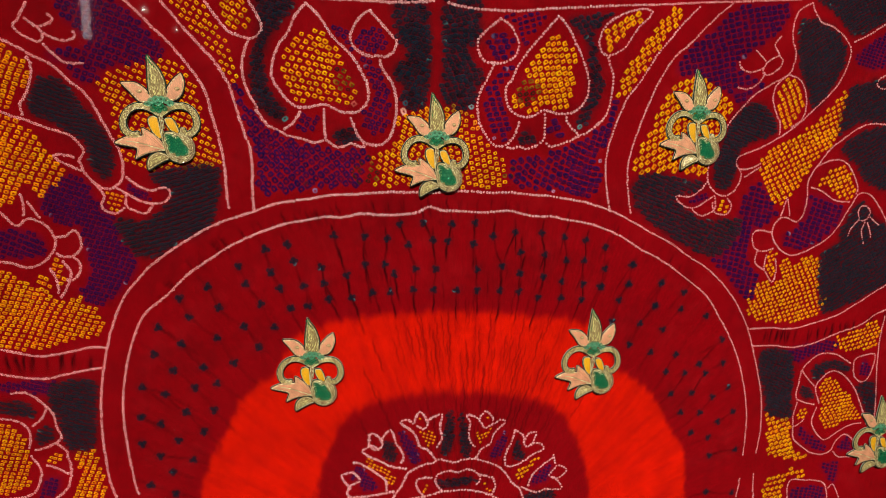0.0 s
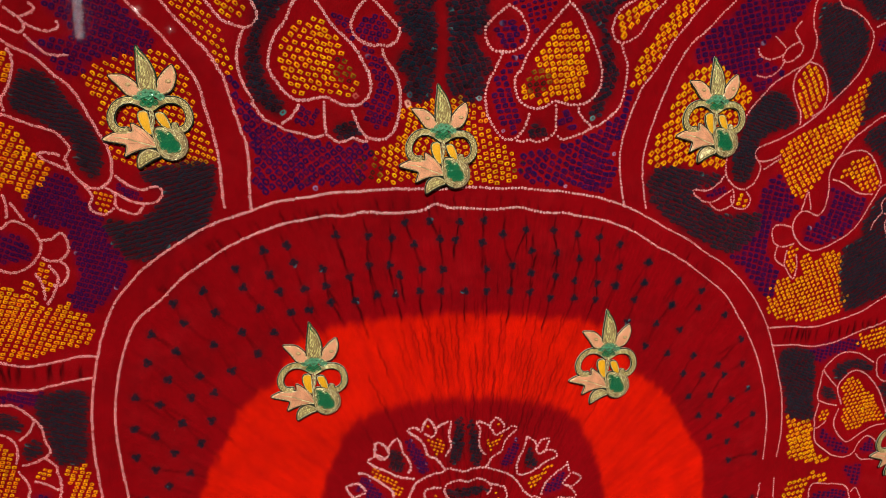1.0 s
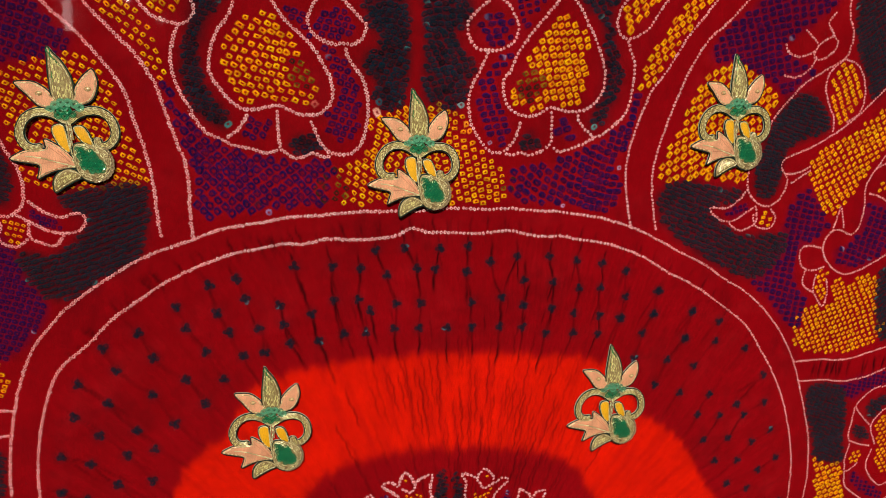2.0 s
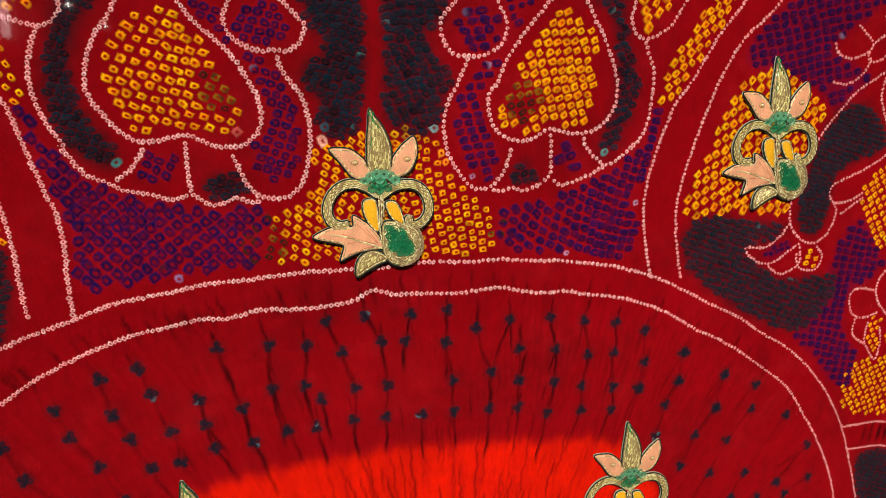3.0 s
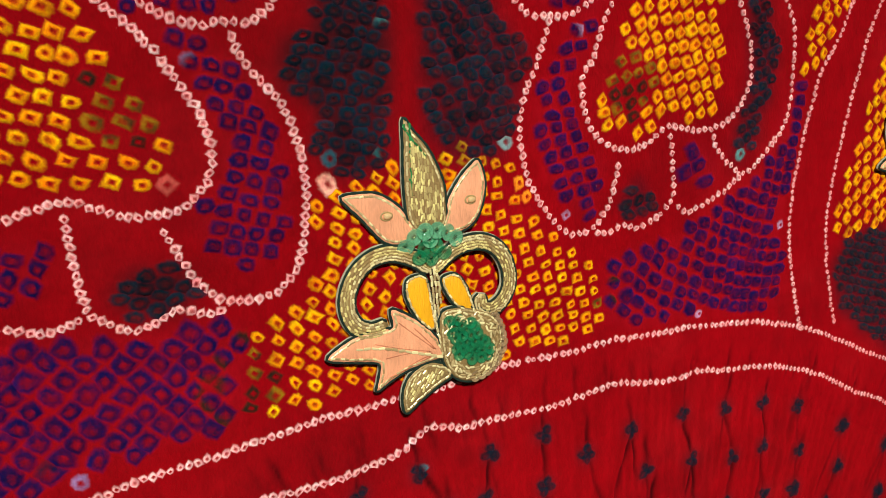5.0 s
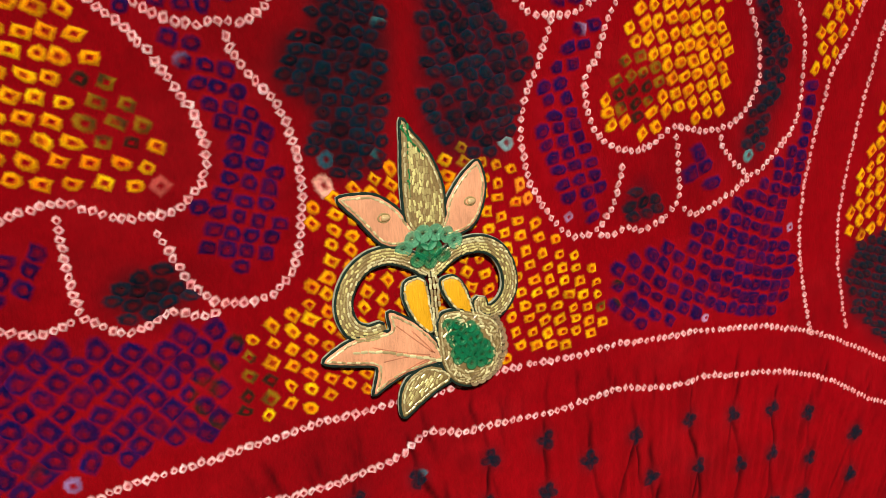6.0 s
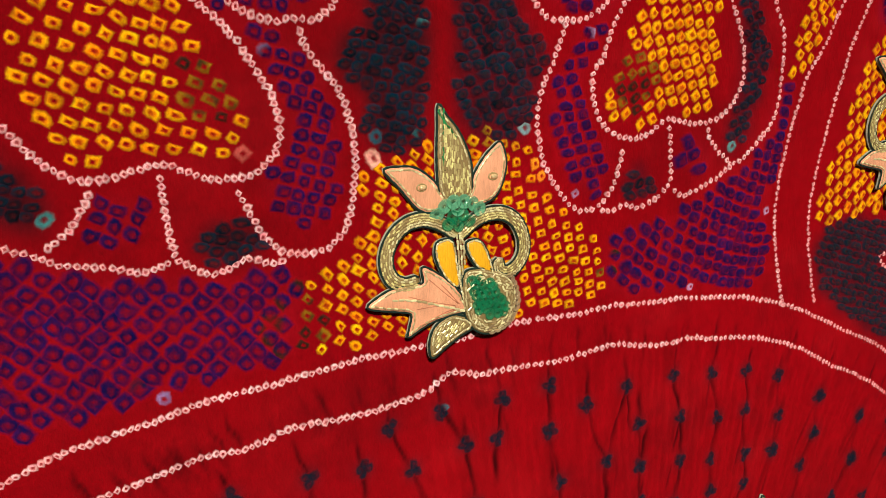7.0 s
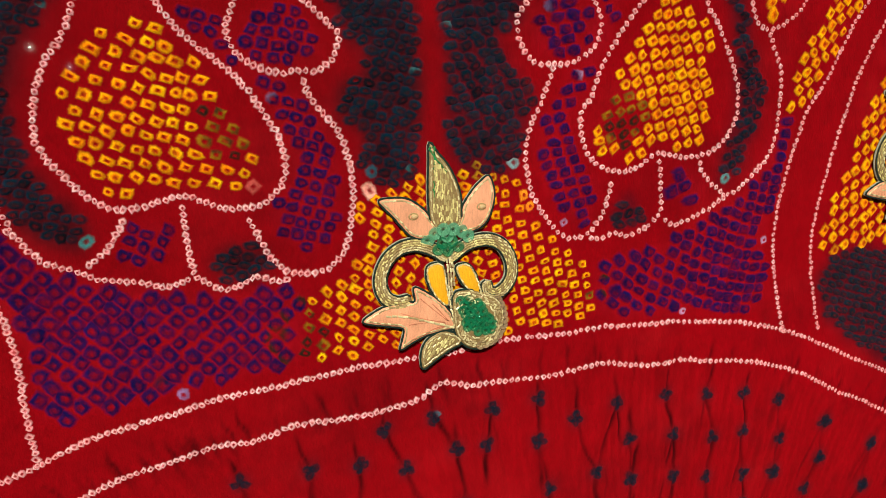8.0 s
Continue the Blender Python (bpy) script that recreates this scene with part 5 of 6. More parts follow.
LINE_DOTS = []
for points in LINES:
    fine = spline(points, 0.25)
    keep, gone = [0], 0.0
    for k in range(1, len(fine)):
        gone += 0.25
        # tied closer on one half of the cloth than on the other
        if gone >= np.interp(fine[k][0], (-220, -60, 10, 140, 260), (1.65, 2.0, 2.5, 2.25, 1.85)):
            keep.append(k)
            gone = 0.0
    LINE_DOTS.append(fine[keep] if len(keep) > 2 else fine[[0, len(fine) // 2, -1]])
TAKEN = np.concatenate(LINE_DOTS)
ROOM = np.full(len(TAKEN), 0.9)
# Single dots that took another dye, or hardly any: place, half width and height, colour.
SINGLES = (
    (-23.2, 70.9, 2.1, 2.7, (0.95, 0.58, 0.46)), (-22.2, 77.1, 2.0, 2.2, (0.02, 0.10, 0.15)), (27.6, 76.3, 2.2, 2.3, (0.22, 0.42, 0.46)),
    (115.0, 64.4, 2.2, 2.0, (0.10, 0.34, 0.36)), (-107.6, 63.1, 2.3, 1.9, (0.05, 0.28, 0.30)), (-86.5, 12.4, 1.9, 1.8, (0.30, 0.20, 0.46)),
    (98.1, 13.8, 1.6, 1.4, (0.50, 0.30, 0.52)), (134.9, 38.1, 1.5, 1.4, (0.45, 0.28, 0.48)), (47.0, 53.6, 1.4, 1.3, (0.38, 0.22, 0.40)),
    (-59.3, 75.2, 2.0, 1.7, (0.60, 0.12, 0.10)), (31.5, 64.9, 1.7, 2.0, (1.0, 0.40, 0.02)), (33.7, 60.8, 1.6, 1.5, (1.0, 0.34, 0.02)),
)
TAKEN, ROOM = np.concatenate([TAKEN, [q[:2] for q in SINGLES]]), np.concatenate([ROOM, np.full(len(SINGLES), 1.9)])
STAINS = [((-66, 92), 9), ((72, 88), 9), ((-51, 27), 11), ((62, 26), 6)]
for dye, along, across, outline in FIELDS:
    a, b = np.array(along), np.array(across)
    pitch = math.sqrt(abs(a[0] * b[1] - a[1] * b[0]))
    p = spline(outline, 2, True)
    mid, far = p.mean(0), np.abs(p - p.mean(0)).max() * 1.5
    m = int(far / min(np.linalg.norm(a), np.linalg.norm(b))) + 4
    i, j = (g.ravel()[:, None] for g in np.meshgrid(np.arange(-m, m + 1), np.arange(-m, m + 1)))
    c = fan((100.0, 14.0), i, j) if FAN in outline else mid + i * a + j * b
    c = c + 0.7 * np.stack([waves(c[:, 0], c[:, 1], 40, 8), waves(c[:, 0], c[:, 1], 40, 9)], 1)
    c = c + rng.normal(0, (0.10 if dye == DARK else 0.045) * pitch, c.shape)
    c = c[inside(c[:, 0], c[:, 1], p)]
    gap = np.min(np.hypot(c[:, None, 0] - TAKEN[None, :, 0], c[:, None, 1] - TAKEN[None, :, 1]) - ROOM[None], axis=1) if len(c) else np.zeros(0)
    c = c[gap > {YELLOW: 0.33, PURPLE: 0.46, DARK: 0.36}[dye] * pitch - (0.12 * pitch if pitch < 4.4 else 0)]
    if not len(c):
        continue
    TAKEN, ROOM = np.concatenate([TAKEN, c]), np.concatenate([ROOM, np.full(len(c), 0.33 * pitch)])
    n = len(c)
    spread = {YELLOW: (0.35, 0.265), PURPLE: (0.49, 0.44), DARK: (0.66, 0.47)}[dye]
    if dye == PURPLE and c[:, 0].mean() > 20:
        spread = (0.46, 0.345)
    if dye == YELLOW and c[:, 0].mean() > 10:
        spread = (0.39, 0.315) if c[:, 0].mean() > 60 else (0.33, 0.262)
    if dye == YELLOW and c[:, 0].mean() < -235:
        spread = (0.43, 0.33)
    if pitch < 4.4:
        spread = tuple(0.88 * s for s in spread)
    sizes = pitch * np.array(spread) * (1 + rng.normal(0, 0.085, (n, 2)))
    turns = math.atan(a[1] / a[0]) + np.where(c[:, 0] < -235, 0.0, np.where(c[:, 0] < 15, -0.30, 0.42)) + rng.normal(0, 0.11, n)
    ribbed = pitch < 5.2 and not -140 < c[:, 0].mean() < 150
    if dye == PURPLE:
        turns = math.atan(a[1] / a[0]) + rng.normal(0, 0.14, n)
        if FAN in outline:
            turns = np.arctan(-0.0108 * np.maximum(142 - c[:, 0], 0)) + rng.normal(0, 0.14, n)
    if dye == DARK:
        turns = rng.normal(0, 0.25, n)
        if ribbed:
            # the closest rows run together into ribs
            turns = math.atan(a[1] / a[0]) + rng.normal(0, 0.12, n)
            sizes = pitch * np.array((0.64, 0.37)) * (1 + rng.normal(0, 0.10, (n, 2)))
    colour = np.array(DYES[dye]) * (1 + rng.normal(0, 0.10 if dye != DARK else 0.25, (n, 1)))
    if ribbed and dye != YELLOW:
        colour = colour * 0.4 + np.array((0.008, 0.022, 0.038) if dye == DARK else (0.018, 0.004, 0.065)) * 0.6
    amounts = np.clip(rng.normal(0.97 if dye != DARK else 0.95, 0.09, n), 0.55, 1.1)
    tip, tip_dye = np.zeros(n), (0.015, 0.018, 0.012)
    if dye == PURPLE:
        for at, r in STAINS[2:]:
            tip[np.hypot(c[:, 0] - at[0], c[:, 1] - at[1]) < r] = 1.0
    if dye == YELLOW:
        colour[:, 1] *= np.interp(c[:, 0], (-260, -150), (0.84, 1.0)) +  np.clip(rng.normal(-0.03, 0.10, n), -0.35, 0.15)
        for at, r in STAINS:
            near = np.hypot(c[:, 0] - at[0], c[:, 1] - at[1]) < r
            colour[near] = np.where(rng.random((near.sum(), 1)) < 0.6, (0.30, 0.18, 0.008), (0.02, 0.02, 0.012))
            tip[near] = rng.uniform(0.5, 1, near.sum())
    if dye == YELLOW:
        # dots that the darkest dye has reached
        reached = np.clip(2.2 * (sample(RUN, c[:, 0], c[:, 1]) - 0.12), 0, 1) * rng.uniform(0.4, 1.0, n)
        colour = colour + (np.array((0.045, 0.045, 0.012)) - colour) * reached[:, None]
    if dye != YELLOW:
        # dots at the edge of a field whose tips the dye has missed
        rim = np.min(np.hypot(c[:, None, 0] - p[None, :, 0], c[:, None, 1] - p[None, :, 1]), axis=1) < 0.6 * pitch
        bare = rim & (rng.random(n) < 0.07) & (tip == 0)
        tip[bare] = rng.uniform(0.25, 0.7, bare.sum())
        if not tip[~bare].any():
            tip_dye = (0.06, 0.30, 0.33) if dye == DARK else (0.50, 0.36, 0.62)
    hollow = np.clip(rng.normal({YELLOW: 0.8 if c[:, 0].mean() < -235 else 1.0 if c[:, 0].mean() < 40 else 0.6, PURPLE: 0.6 if c[:, 0].mean() < 20 else 0.15, DARK: 0.55 if c[:, 0].mean() < 0 else 0.3}[dye], 0.15, n), 0, 1)
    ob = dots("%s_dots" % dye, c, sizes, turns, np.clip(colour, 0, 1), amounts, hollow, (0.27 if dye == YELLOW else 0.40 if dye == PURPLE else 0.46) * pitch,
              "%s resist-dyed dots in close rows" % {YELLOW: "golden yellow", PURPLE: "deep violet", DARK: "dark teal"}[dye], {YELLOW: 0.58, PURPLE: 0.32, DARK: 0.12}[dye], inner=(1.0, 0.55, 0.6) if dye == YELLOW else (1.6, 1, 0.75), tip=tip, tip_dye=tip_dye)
    tagged(ob, kind="stuff")

for c in LINE_DOTS:
    n = len(c)
    t = np.gradient(c, axis=0)
    step = np.linalg.norm(t, axis=1)[:, None]
    turns = np.arctan2(t[:, 1], t[:, 0]) + 0.785 + rng.normal(0, 0.22, n)
    c = c + rng.normal(0, 0.15, c.shape)
    sizes = step * np.interp(c[:, :1], (-220, -40, 40), (0.45, 0.415, 0.34)) * (1 + rng.normal(0, 0.11, (n, 2)))
    colour = np.array(DYES[WHITE]) * (1 + rng.normal(0, 0.06, (n, 1)))
    colour[:, 1:] *= np.interp(np.abs(c[:, :1] - 10), (110, 190), (1.0, 0.78)) + rng.normal(0, 0.07, (n, 1))
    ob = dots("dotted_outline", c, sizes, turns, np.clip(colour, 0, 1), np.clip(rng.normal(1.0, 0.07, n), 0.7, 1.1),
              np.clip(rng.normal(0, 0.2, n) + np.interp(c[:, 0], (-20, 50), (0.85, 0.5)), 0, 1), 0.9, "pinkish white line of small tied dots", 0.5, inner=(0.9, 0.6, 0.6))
    tagged(ob, kind="stuff")

for u, v in SPOTS:
    k = 3 if rng.random() < 0.75 else 4
    way = rng.uniform(0, 6.3) + np.arange(k) * 2 * np.pi / k + rng.normal(0, 0.2, k)
    out = rng.uniform(1.3, 1.75, k)
    c = np.stack([u + out * np.cos(way), v + out * np.sin(way)], 1)
    sizes = np.stack([rng.uniform(1.4, 1.85, k), rng.uniform(1.15, 1.5, k)], 1) * np.interp(u, (-120, -60), (1.12, 1.02))
    dots("trefoil_spot", c, sizes, way, (0.002, 0.013, 0.028), np.full(k, 0.9), rng.uniform(0, 0.35, k), 1.0,
         "small dark teal three-lobed spot", 0.1, tip=np.where(rng.random(k) < 0.03, 0.6, 0.0), tip_dye=(0.10, 0.28, 0.38))


for u, v, wide, tall, colour in SINGLES:
    dots("single_dot", [(u, v)], np.array([(wide, tall)]) * 0.9, np.array([rng.uniform(0, 0.8)]), colour, np.array([1.0]), np.array([0.95]), 0.9, "stray resist-dyed dot of another colour", 0.4)


# ---- the sewn-on flower patches: padded silk, cord, beads and sequins, in millimetres ----
def edge_shift(p, d):
    """A closed outline moved inwards by d."""
    t = np.roll(p, -1, 0) - np.roll(p, 1, 0)
    t = t / np.maximum(np.linalg.norm(t, axis=1), 1e-6)[:, None]
    nrm = np.stack([-t[:, 1], t[:, 0]], 1)
    area2 = np.sum(p[:, 0] * np.roll(p[:, 1], -1) - np.roll(p[:, 0], -1) * p[:, 1])
    return p + nrm * d * (1 if area2 > 0 else -1)


def at_height(p, h):
    return Vector((p[0] / 1000, -0.46 * h / 1000, p[1] / 1000))


def padded(name, outline, material, parent, low, high, bulge, label="", grain=0.0):
    """A padded flat piece: a wall round the outline and a domed top."""
    p = np.asarray(outline)
    lo, hi = p.min(0), p.max(0)
    g = np.stack([k.ravel() for k in np.meshgrid(np.arange(lo[0], hi[0], 0.9), np.arange(lo[1], hi[1], 0.9))], 1)
    g = g + rng.uniform(-0.2, 0.2, g.shape)
    g = g[inside(g[:, 0], g[:, 1], edge_shift(p, 0.4))]
    n = len(p)
    pts = [Vector(q) for q in p] + [Vector(q) for q in g]
    ring = [(i, (i + 1) % n) for i in range(n)]
    verts, _, faces, *_ = delaunay_2d_cdt(pts, ring, [list(range(n))], 1, 1e-5)
    xy = np.array([(v.x, v.y) for v in verts])
    far = np.min(np.linalg.norm(xy[:, None] - p[None], axis=2), axis=1)
    top = high + bulge * (1 - np.exp(-far / 1.3)) + grain * rng.normal(0, 1, len(xy)) * (far > 0.3)
    bm = bmesh.new()
    vs = [bm.verts.new(at_height(q, h)) for q, h in zip(xy, top)]
    for f in faces:
        bm.faces.new([vs[i] for i in f])
    rim = [e for e in bm.edges if len(e.link_faces) == 1]
    made = bmesh.ops.extrude_edge_only(bm, edges=rim)
    for v in made["geom"]:
        if isinstance(v, bmesh.types.BMVert):
            v.co.y = -0.46 * low / 1000
    bmesh.ops.recalc_face_normals(bm, faces=bm.faces)
    return mesh_object(name, bm, material, parent, label)


def cord(name, path, height, radius, material, parent, closed=True, label=""):
    """A twisted cord along a path."""
    p = np.asarray(path)
    n, k = len(p), 6
    t = np.roll(p, -1, 0) - np.roll(p, 1, 0)
    if not closed:
        t[0], t[-1] = p[1] - p[0], p[-1] - p[-2]
    t = t / np.maximum(np.linalg.norm(t, axis=1), 1e-6)[:, None]
    bm = bmesh.new()
    rows = []
    for i in range(n):
        r = radius * (1 + 0.16 * math.sin(i * 1.9))
        row = []
        for j in range(k):
            a = 2 * math.pi * j / k
            q = p[i] + np.array((-t[i][1], t[i][0])) * r * math.cos(a)
            row.append(bm.verts.new(at_height(q, height + r * math.sin(a))))
        rows.append(row)
    for i in range(n if closed else n - 1):
        a, b = rows[i], rows[(i + 1) % n]
        for j in range(k):
            bm.faces.new((a[j], a[(j + 1) % k], b[(j + 1) % k], b[j]))
    if not closed:
        bm.faces.new(rows[0]), bm.faces.new(rows[-1])
    bmesh.ops.recalc_face_normals(bm, faces=bm.faces)
    return mesh_object(name, bm, material, parent, label)


def bead_row(name, paths, height, radius, length, material, parent, label="", loose=1.0):
    """Tube beads threaded end to end along one or more paths."""
    verts, faces = [], []
    prof = ((-0.5, 0.55), (-0.40, 1.0), (0.40, 1.0), (0.5, 0.55))
    k = 5
    for path in paths:
        p = np.asarray(path)
        for a, b in zip(p[:-1], p[1:]):
            d = b - a
            size = np.linalg.norm(d)
            if size < 0.3 or size > 3 * length:
                continue
            d = d / size
            a = a + rng.normal(0, 0.06 * loose, 2)
            turn = rng.normal(0, 0.16 * loose)
            d = np.array((d[0] * math.cos(turn) - d[1] * math.sin(turn), d[0] * math.sin(turn) + d[1] * math.cos(turn)))
            side, mid, r = np.array((-d[1], d[0])), (a + b) / 2, radius * rng.uniform(0.85, 1.12)
            shift = rng.normal(0, 0.05 * loose, 2)
            h = height + rng.normal(0, 0.14 * loose)
            o = len(verts)
            for s, w in prof:
                for j in range(k):
                    ang = 2 * math.pi * j / k
                    q = mid + shift + d * s * size * 0.97 + side * r * w * math.cos(ang)
                    verts.append(at_height(q, h + r * w * math.sin(ang)))
            for i in range(3):
                for j in range(k):
                    faces.append((o + i * k + j, o + i * k + (j + 1) % k, o + (i + 1) * k + (j + 1) % k, o + (i + 1) * k + j))
            faces += [tuple(o + j for j in range(k)), tuple(o + 3 * k + j for j in reversed(range(k)))]
    me = bpy.data.meshes.new(name)
    me.from_pydata(verts, [], faces)
    me.materials.append(material)
    ob = new(name, me)
    ob.parent = parent
    return tagged(ob, label=label, kind="stuff")


def closed_path(p, step):
    q = spline(p, step, True)
    return np.concatenate([q, q[:1]])


def sequin_mesh(material):
    """A cupped disc with a hole, 1 mm in radius."""
    bm = bmesh.new()
    n = 16
    rows = []
    for r, h in ((0.06, 0.03), (0.55, 0.06), (0.85, 0.10), (1.0, 0.14), (0.85, 0.07), (0.55, 0.03)):
        rows.append([bm.verts.new((r * math.cos(2 * math.pi * i / n) / 1000, -h / 1000, r * math.sin(2 * math.pi * i / n) / 1000)) for i in range(n)])
    for a, b in zip(rows, rows[1:] + rows[:1]):
        for i in range(n):
            bm.faces.new((a[i], a[(i + 1) % n], b[(i + 1) % n], b[i]))
    bmesh.ops.recalc_face_normals(bm, faces=bm.faces)
    me = bpy.data.meshes.new("sequin")
    bm.to_mesh(me)
    bm.free()
    me.materials.append(material)
    me.polygons.foreach_set("use_smooth", [True] * len(me.polygons))
    return me


def sequin(me, at, height, size, parent):
    ob = new("sequin", me)
    ob.parent = parent
    ob.matrix_basis = pose(at[0] / 1000, -0.46 * height / 1000, at[1] / 1000, rng.normal(4, 6), rng.normal(0, 20), rng.normal(0, 7)) @ Matrix.Scale(size, 4)


def piece(name, points, material, patch, high, bulge, label, beads=GOLD, rim=0.95, grain=0.0):
    """One petal, bud, leaf or body: padding, pale backing, dark cord and a bead edge."""
    p = spline(points, 0.9, True)
    ob = padded(name, p, material, patch, 0.4, high, bulge, label, grain)
    padded("backing", edge_shift(p, -0.42), PALE_EDGE, ob, -0.6, 0.5, 0.1, "pale felt backing")
    cord("cord", edge_shift(p, -0.05), high - 0.1, 0.42, FELT, ob, True, "bottle green cord edge")
    if beads:
        bead_row("bead_edge", [closed_path(edge_shift(p, rim)[::2], 1.25)], high + 0.55 * bulge + 0.2, 0.30, 1.25, beads, ob, "gold tube beads round the edge")
    return ob, p


def clipped(p, along, gap, step, margin, lead=0.0):
    """Straight or slightly bowed lines that fill an outline, as runs of points."""
    d = np.array(along) / np.linalg.norm(along)
    s = np.array((-d[1], d[0]))
    inner = edge_shift(p, margin)
    c = p.mean(0)
    far = np.abs(p - c).max() * 1.6
    runs = []
    for o in np.arange(-far, far, gap):
        q = np.array([c + s * o + d * k for k in np.arange(-far + rng.uniform(0, step), far, step)])
        ok = inside(q[:, 0], q[:, 1], inner)
        run = []
        for a, b in zip(q, ok):
            if b:
                run.append(a)
            elif len(run) > 1:
                runs.append(np.array(run))
                run = []
            else:
                run = []
        if len(run) > 1:
            runs.append(np.array(run))
    return runs


def band(name, centre, half, patch, label):
    """A scroll: a padded band along a curve, with corded edges and three rows of beads."""
    c = spline(centre, 1.0)
    t = np.gradient(c, axis=0)
    t = t / np.linalg.norm(t, axis=1)[:, None]
    s = np.stack([-t[:, 1], t[:, 0]], 1)
    w = half * np.clip(np.minimum(np.arange(len(c)), np.arange(len(c))[::-1]) / 2.5 + 0.55, 0, 1)[:, None]
    outline = np.concatenate([c + s * w, (c - s * w)[::-1]])
    ob = padded(name, outline, GOLD_BASE, patch, 0.4, 1.5, 0.5, label)
    padded("backing", edge_shift(outline, -0.3), PALE_EDGE, ob, -0.6, 0.5, 0.1, "pale felt backing")
    for side in (1, -1):
        cord("cord", c + s * side * (w - 0.2), 1.5, 0.36, FELT, ob, False, "bottle green cord edge")
    for k in (-0.68, -0.34, 0.0, 0.34, 0.66):
        bead_row("beading", [spline((c + s * w * k)[::2], 1.3)], 2.15, 0.31, 1.3, GOLD if k > 0 else DULL_GOLD, ob, "gold tube beads")
    return ob


def build_patch():
    patch = new("flower_patch")
    patch.empty_display_size = 0.02
    ob, p = piece("upright_petal", [(-2.8, 41.1), (-0.1, 37.7), (3.1, 33.8), (5.5, 29.2), (7.2, 24.0), (7.5, 18.1), (6.7, 12.7), (-0.4, 11.7), (-3.4, 14.9), (-4.0, 20.8), (-3.9, 27.4), (-3.4, 33.9)], GOLD_BASE, patch, 1.7, 0.9, "tall petal filled with gold tube beads")
    bead_row("bead_filling", clipped(p, (0.02, 1), 0.62, 1.75, 1.5), 2.75, 0.30, 1.75, DULL_GOLD, ob, "columns of gold tube beads")
    bead_row("green_beads", [spline(edge_shift(p, 1.9)[:14], 1.6), spline(edge_shift(p, 1.9)[-22:], 1.6)], 2.6, 0.30, 1.6, GREEN_BEAD, ob, "line of green beads")
    for pts, at in (([(-20.7, 23.5), (-16.0, 23.9), (-10.8, 23.1), (-5.6, 19.3), (-2.5, 14.8), (-0.1, 11.0), (-6.6, 9.6), (-10.6, 11.0), (-13.6, 14.3), (-16.4, 17.9), (-19.2, 20.9)], [(-9.5, 17.4)]),
                    ([(17.8, 29.0), (19.5, 23.9), (18.9, 18.8), (16.6, 13.8), (13.1, 11.2), (8.1, 10.3), (5.3, 11.8), (7.0, 15.6), (8.1, 19.7), (11.6, 24.5), (14.6, 27.3)], [(14.5, 18.8)])):
        ob, p = piece("side_petal", pts, SATIN, patch, 1.6, 1.0, "padded peach silk petal", grain=0.05)
        bm = bmesh.new()
        bmesh.ops.create_uvsphere(bm, u_segments=12, v_segments=7, radius=1)
        for v in bm.verts:
            v.co = Vector((v.co.x * (1.25 + 0.4 * v.co.x), v.co.y * 0.7, v.co.z * 0.85)) / 1000 + at_height(at[0], 3.0)
        stone = mesh_object("stone", bm, STONE, ob, "champagne glass stone")
        rim = [(at[0][0] + 1.55 * math.cos(k * 0.45), at[0][1] + 1.05 * math.sin(k * 0.45)) for k in range(14)]
        cord("setting", rim, 2.75, 0.22, DULL_GOLD, stone, True, "gold claw rim")
    for centre in ([(1.6, 1.9), (-1.3, 4.7), (-5.7, 6.9), (-9.8, 7.9), (-14.4, 7.1), (-18.5, 4.3), (-21.1, -0.1), (-21.7, -4.7), (-19.9, -9.2), (-16.0, -11.2), (-11.4, -10.5)],
                   [(2.4, 1.8), (6.4, 4.9), (11.6, 7.1), (17.5, 7.1), (22.2, 4.5), (24.9, -0.4), (25.2, -5.9), (22.8, -10.0), (18.8, -12.0), (15.8, -10.4), (16.3, -7.2)]):
        band("scroll", centre, 2.35, patch, "curled scroll of gold tube beads")
    bead_row("stem", [spline(q, 1.6) for q in ([(1.3, 3.7), (1.8, -2.0), (1.9, -8.2), (2.4, -14.5), (3.4, -20.1)], [(2.3, 3.5), (2.8, -2.1), (2.9, -8.3), (3.4, -14.7), (4.3, -20.3)], [(3.2, 3.4), (3.7, -2.3), (3.9, -7.6)])], 1.9, 0.42, 1.6, GOLD, patch, "stem of gold tube beads")
    for pts in ([(-4.7, 0.6), (-0.3, 0.7), (1.0, -3.6), (1.5, -9.0), (1.9, -13.9), (-0.6, -13.3), (-3.3, -10.0), (-5.4, -5.5), (-5.9, -2.0)], [(4.8, -0.8), (8.7, -0.3), (11.4, -3.3), (13.0, -8.0), (13.9, -12.1), (10.9, -11.0), (7.4, -7.9), (5.4, -4.2)]):
        piece("bud", pts, AMBER, patch, 1.6, 1.1, "padded amber silk bud", rim=0.3, grain=0.04)
    ob, p = piece("bird_body", [(3.8, -10.1), (9.3, -9.5), (15.3, -11.1), (20.0, -13.9), (22.0, -18.2), (21.8, -23.4), (18.6, -29.0), (12.6, -31.0), (7.0, -29.2), (3.6, -24.1), (2.7, -16.7)], GOLD_BASE, patch, 1.9, 1.5, "rounded body of beads and green sequins")
    bead_row("bead_border", [closed_path(edge_shift(p, d)[::2], 1.6) for d in (1.7, 2.4, 3.1, 3.8)], 3.5, 0.34, 1.5, GOLD, ob, "rings of gold beads", 3.0)
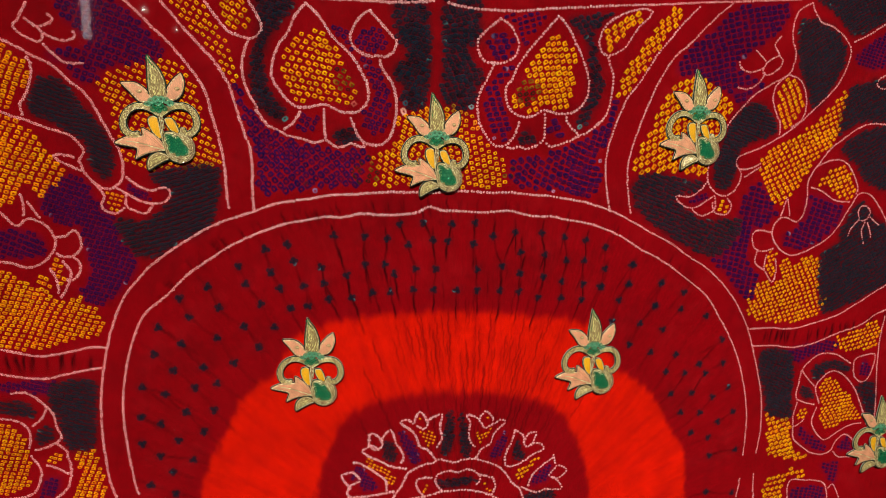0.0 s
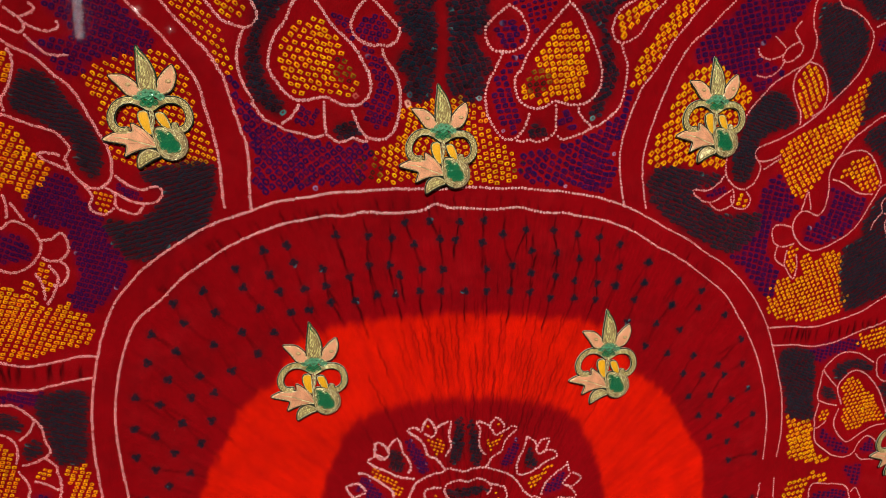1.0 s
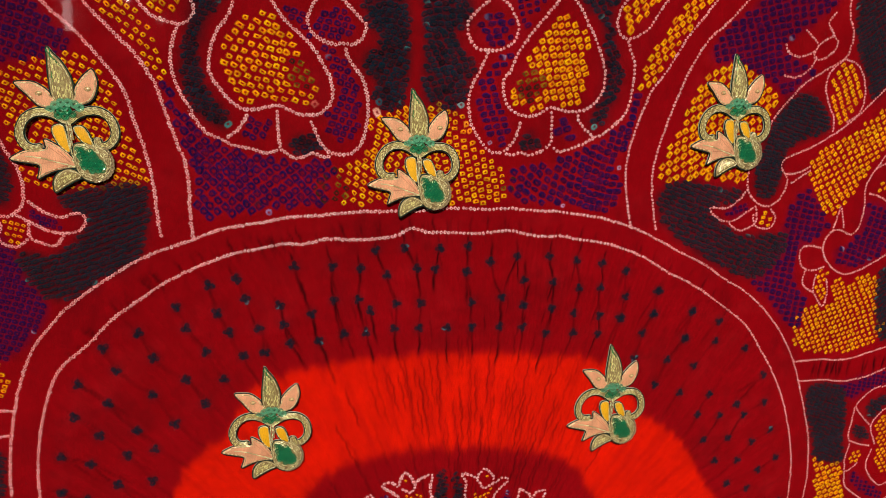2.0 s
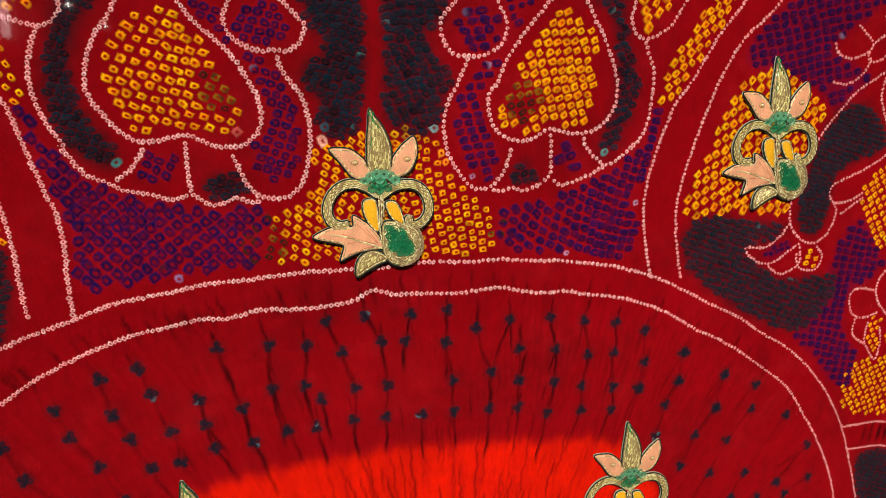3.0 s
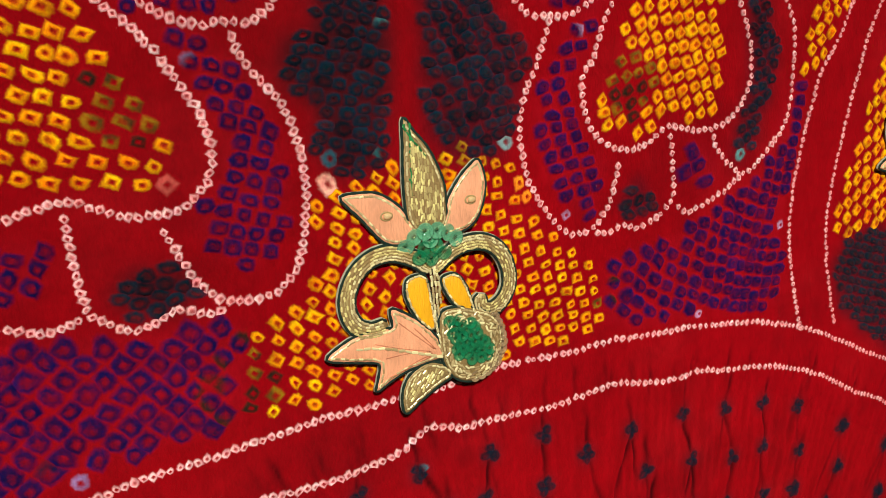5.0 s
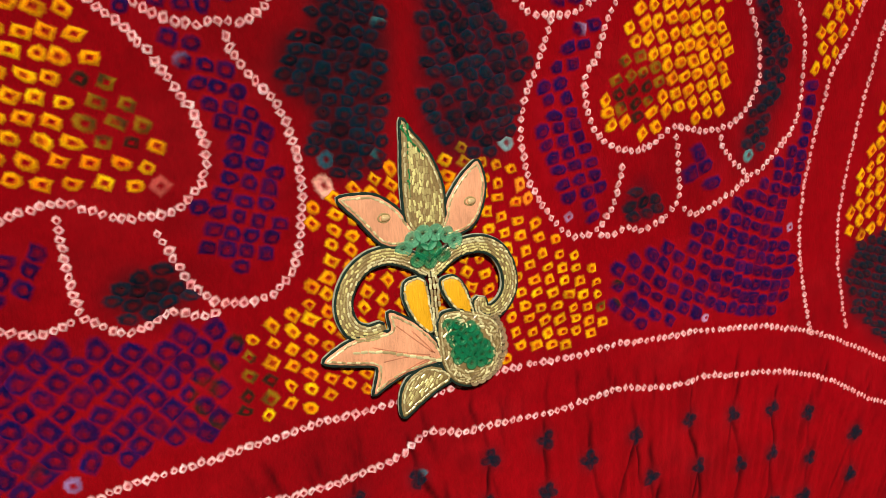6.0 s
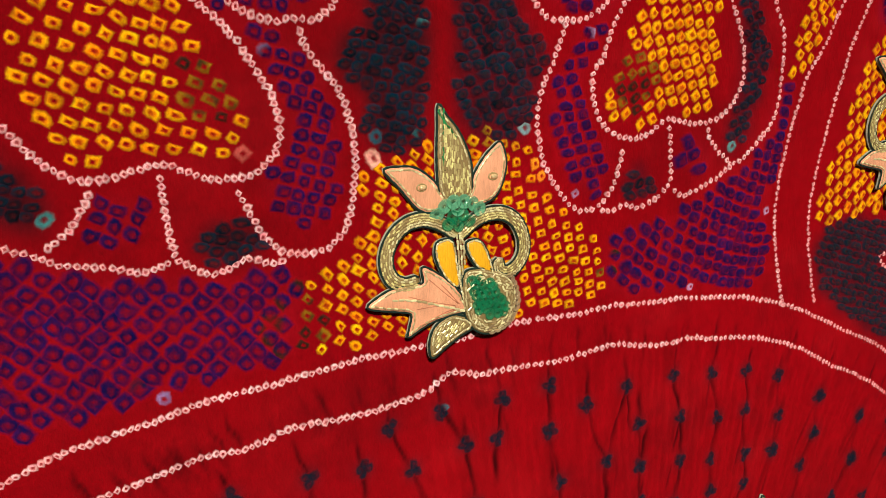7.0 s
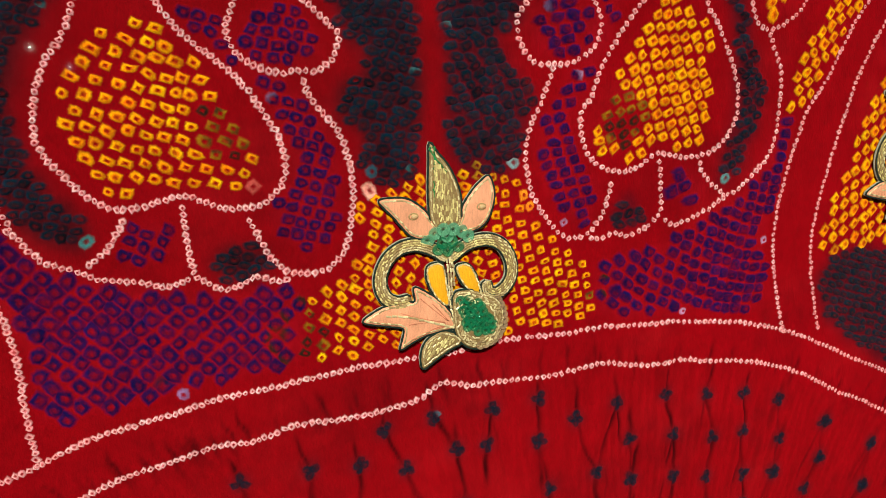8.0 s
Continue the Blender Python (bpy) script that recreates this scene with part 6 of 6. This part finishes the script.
    ob2, p2 = piece("leaf", [(-28.3, -16.2), (-23.7, -13.0), (-19.1, -11.6), (-12.7, -11.2), (-10.2, -11.3), (-10.3, -6.5), (-5.2, -9.2), (-0.6, -13.1), (3.1, -18.2), (4.1, -22.0), (-1.1, -22.9), (-6.9, -23.7), (-11.7, -25.5), (-16.1, -27.5), (-15.4, -24.5), (-14.6, -20.5), (-17.4, -19.3), (-21.4, -18.4)], SATIN, patch, 1.6, 1.0, "padded peach silk leaf with a beaded vein", grain=0.05)
    bead_row("vein", [spline([(-20.6, -15.1), (-13.0, -16.4), (-2.9, -19.9), (3.3, -22.1)], 1.9)], 2.75, 0.38, 1.9, GOLD, ob2, "gold bead vein")
    # Thin dark threads fanning from the base draw the shade of the folds.
    for tip in ((-17.0, -14.2), (-9.4, -9.6), (-5.0, -12.0), (-14.0, -19.0), (-13.2, -24.6), (-7.0, -22.6)):
        a, b = np.array((2.2, -20.6)), np.array(tip)
        cord("stitch", spline([a + (b - a) * 0.12, a + (b - a) * 0.55 + rng.normal(0, 0.3, 2), a + (b - a) * 0.93], 1.0), 2.52, 0.15, SATIN_SHADE, ob2, False, "darker thread drawn as the shade of a silk fold")
    ob, p = piece("tail_leaf", [(5.1, -25.2), (-0.1, -22.9), (-4.0, -23.7), (-7.4, -26.1), (-9.1, -30.5), (-8.4, -35.4), (-3.5, -32.7), (1.5, -30.0), (6.0, -28.1)], GOLD_BASE, patch, 1.6, 0.8, "curled tail leaf filled with gold beads")
    bead_row("bead_filling", clipped(p, (0.6, 0.8), 0.72, 1.5, 1.5), 2.5, 0.33, 1.5, DULL_GOLD, ob, "rows of gold tube beads")
    pale, green = sequin_mesh(SEQUIN_PALE), sequin_mesh(SEQUIN_GREEN)
    for i, at in enumerate([(-5.0, 8.9), (9.3, 9.3), (-2.5, 11.1), (7.0, 11.1), (0.6, 12.2), (4.0, 12.0), (1.8, 10.0), (-0.2, 7.8), (3.4, 8.1), (-1.6, 5.7), (1.8, 5.0), (5.5, 6.1)]):
        sequin(pale if i < 7 else green, at, 2.6 + 0.13 * i, 2.4 if i < 7 else 2.1, patch)
    area_p = np.array([(4.2, -10.1), (9.3, -11.8), (15.2, -15.5), (18.9, -20.9), (16.7, -25.4), (11.1, -26.2), (6.1, -22.0), (4.7, -15.8)])
    q = edge_shift(spline(area_p, 1.5, True), 0.9)
    g = [(x, y) for k, y in enumerate(np.arange(q[:, 1].max(), q[:, 1].min(), -1.7)) for x in np.arange(q[:, 0].min() + (k % 2) * 1.15, q[:, 0].max(), 2.3)]
    g = np.array(g) + rng.normal(0, 0.25, (len(g), 2))
    clear = sequin_mesh(SEQUIN_CLEAR)
    for i, at in enumerate(spline([(19.6, -14.3), (21.4, -18.7), (21.2, -24.0), (17.9, -28.2), (12.6, -29.7)], 1.9)):
        sequin(clear, at, 2.5 + 0.1 * (i % 3), 1.7, patch)
    for i, at in enumerate(g[inside(g[:, 0], g[:, 1], q)]):
        sequin(green, at, 3.7 + 0.05 * i ** 0.5, 1.75, patch)
    return patch


patch = build_patch()
PLACES = [(-192.2, 61.2, 3.1, 1.002), (-0.3, 44.0, -0.6, 1.0), (213.9, 69.2, 0.2, 1.04), (-90.6, -123.8, -2.2, 0.975), (141.2, -126.0, -2.1, 1.03), (446.9, -220.8, -2.7, 1.034)]
WORDS = ("beside a dotted arch", "at the cloth's middle", "beside a dotted animal", "on the scarlet band", "on the scarlet band", "by the cloth's edge")
for i, (x, z, turn, size) in enumerate(PLACES):
    ring_u, ring_v = x + 22 * np.cos(np.arange(0, 6.3, 0.4)), z + 32 * np.sin(np.arange(0, 6.3, 0.4))
    lift = float(np.percentile(sample(HEIGHT, ring_u, ring_v), 70)) + 1.4
    m = pose(x / 1000, -lift / 1000, Z0 + z / 1000, -1.0, -turn, 0) @ Matrix.Scale(size, 4)
    ob = patch if i == 0 else copy_thing(patch, m)
    if i == 0:
        first = m
    tagged(ob, label="peach and gold beaded flower patch sewn " + WORDS[i], category="patch", group="flower patches on the cloth")
patch.matrix_basis = first
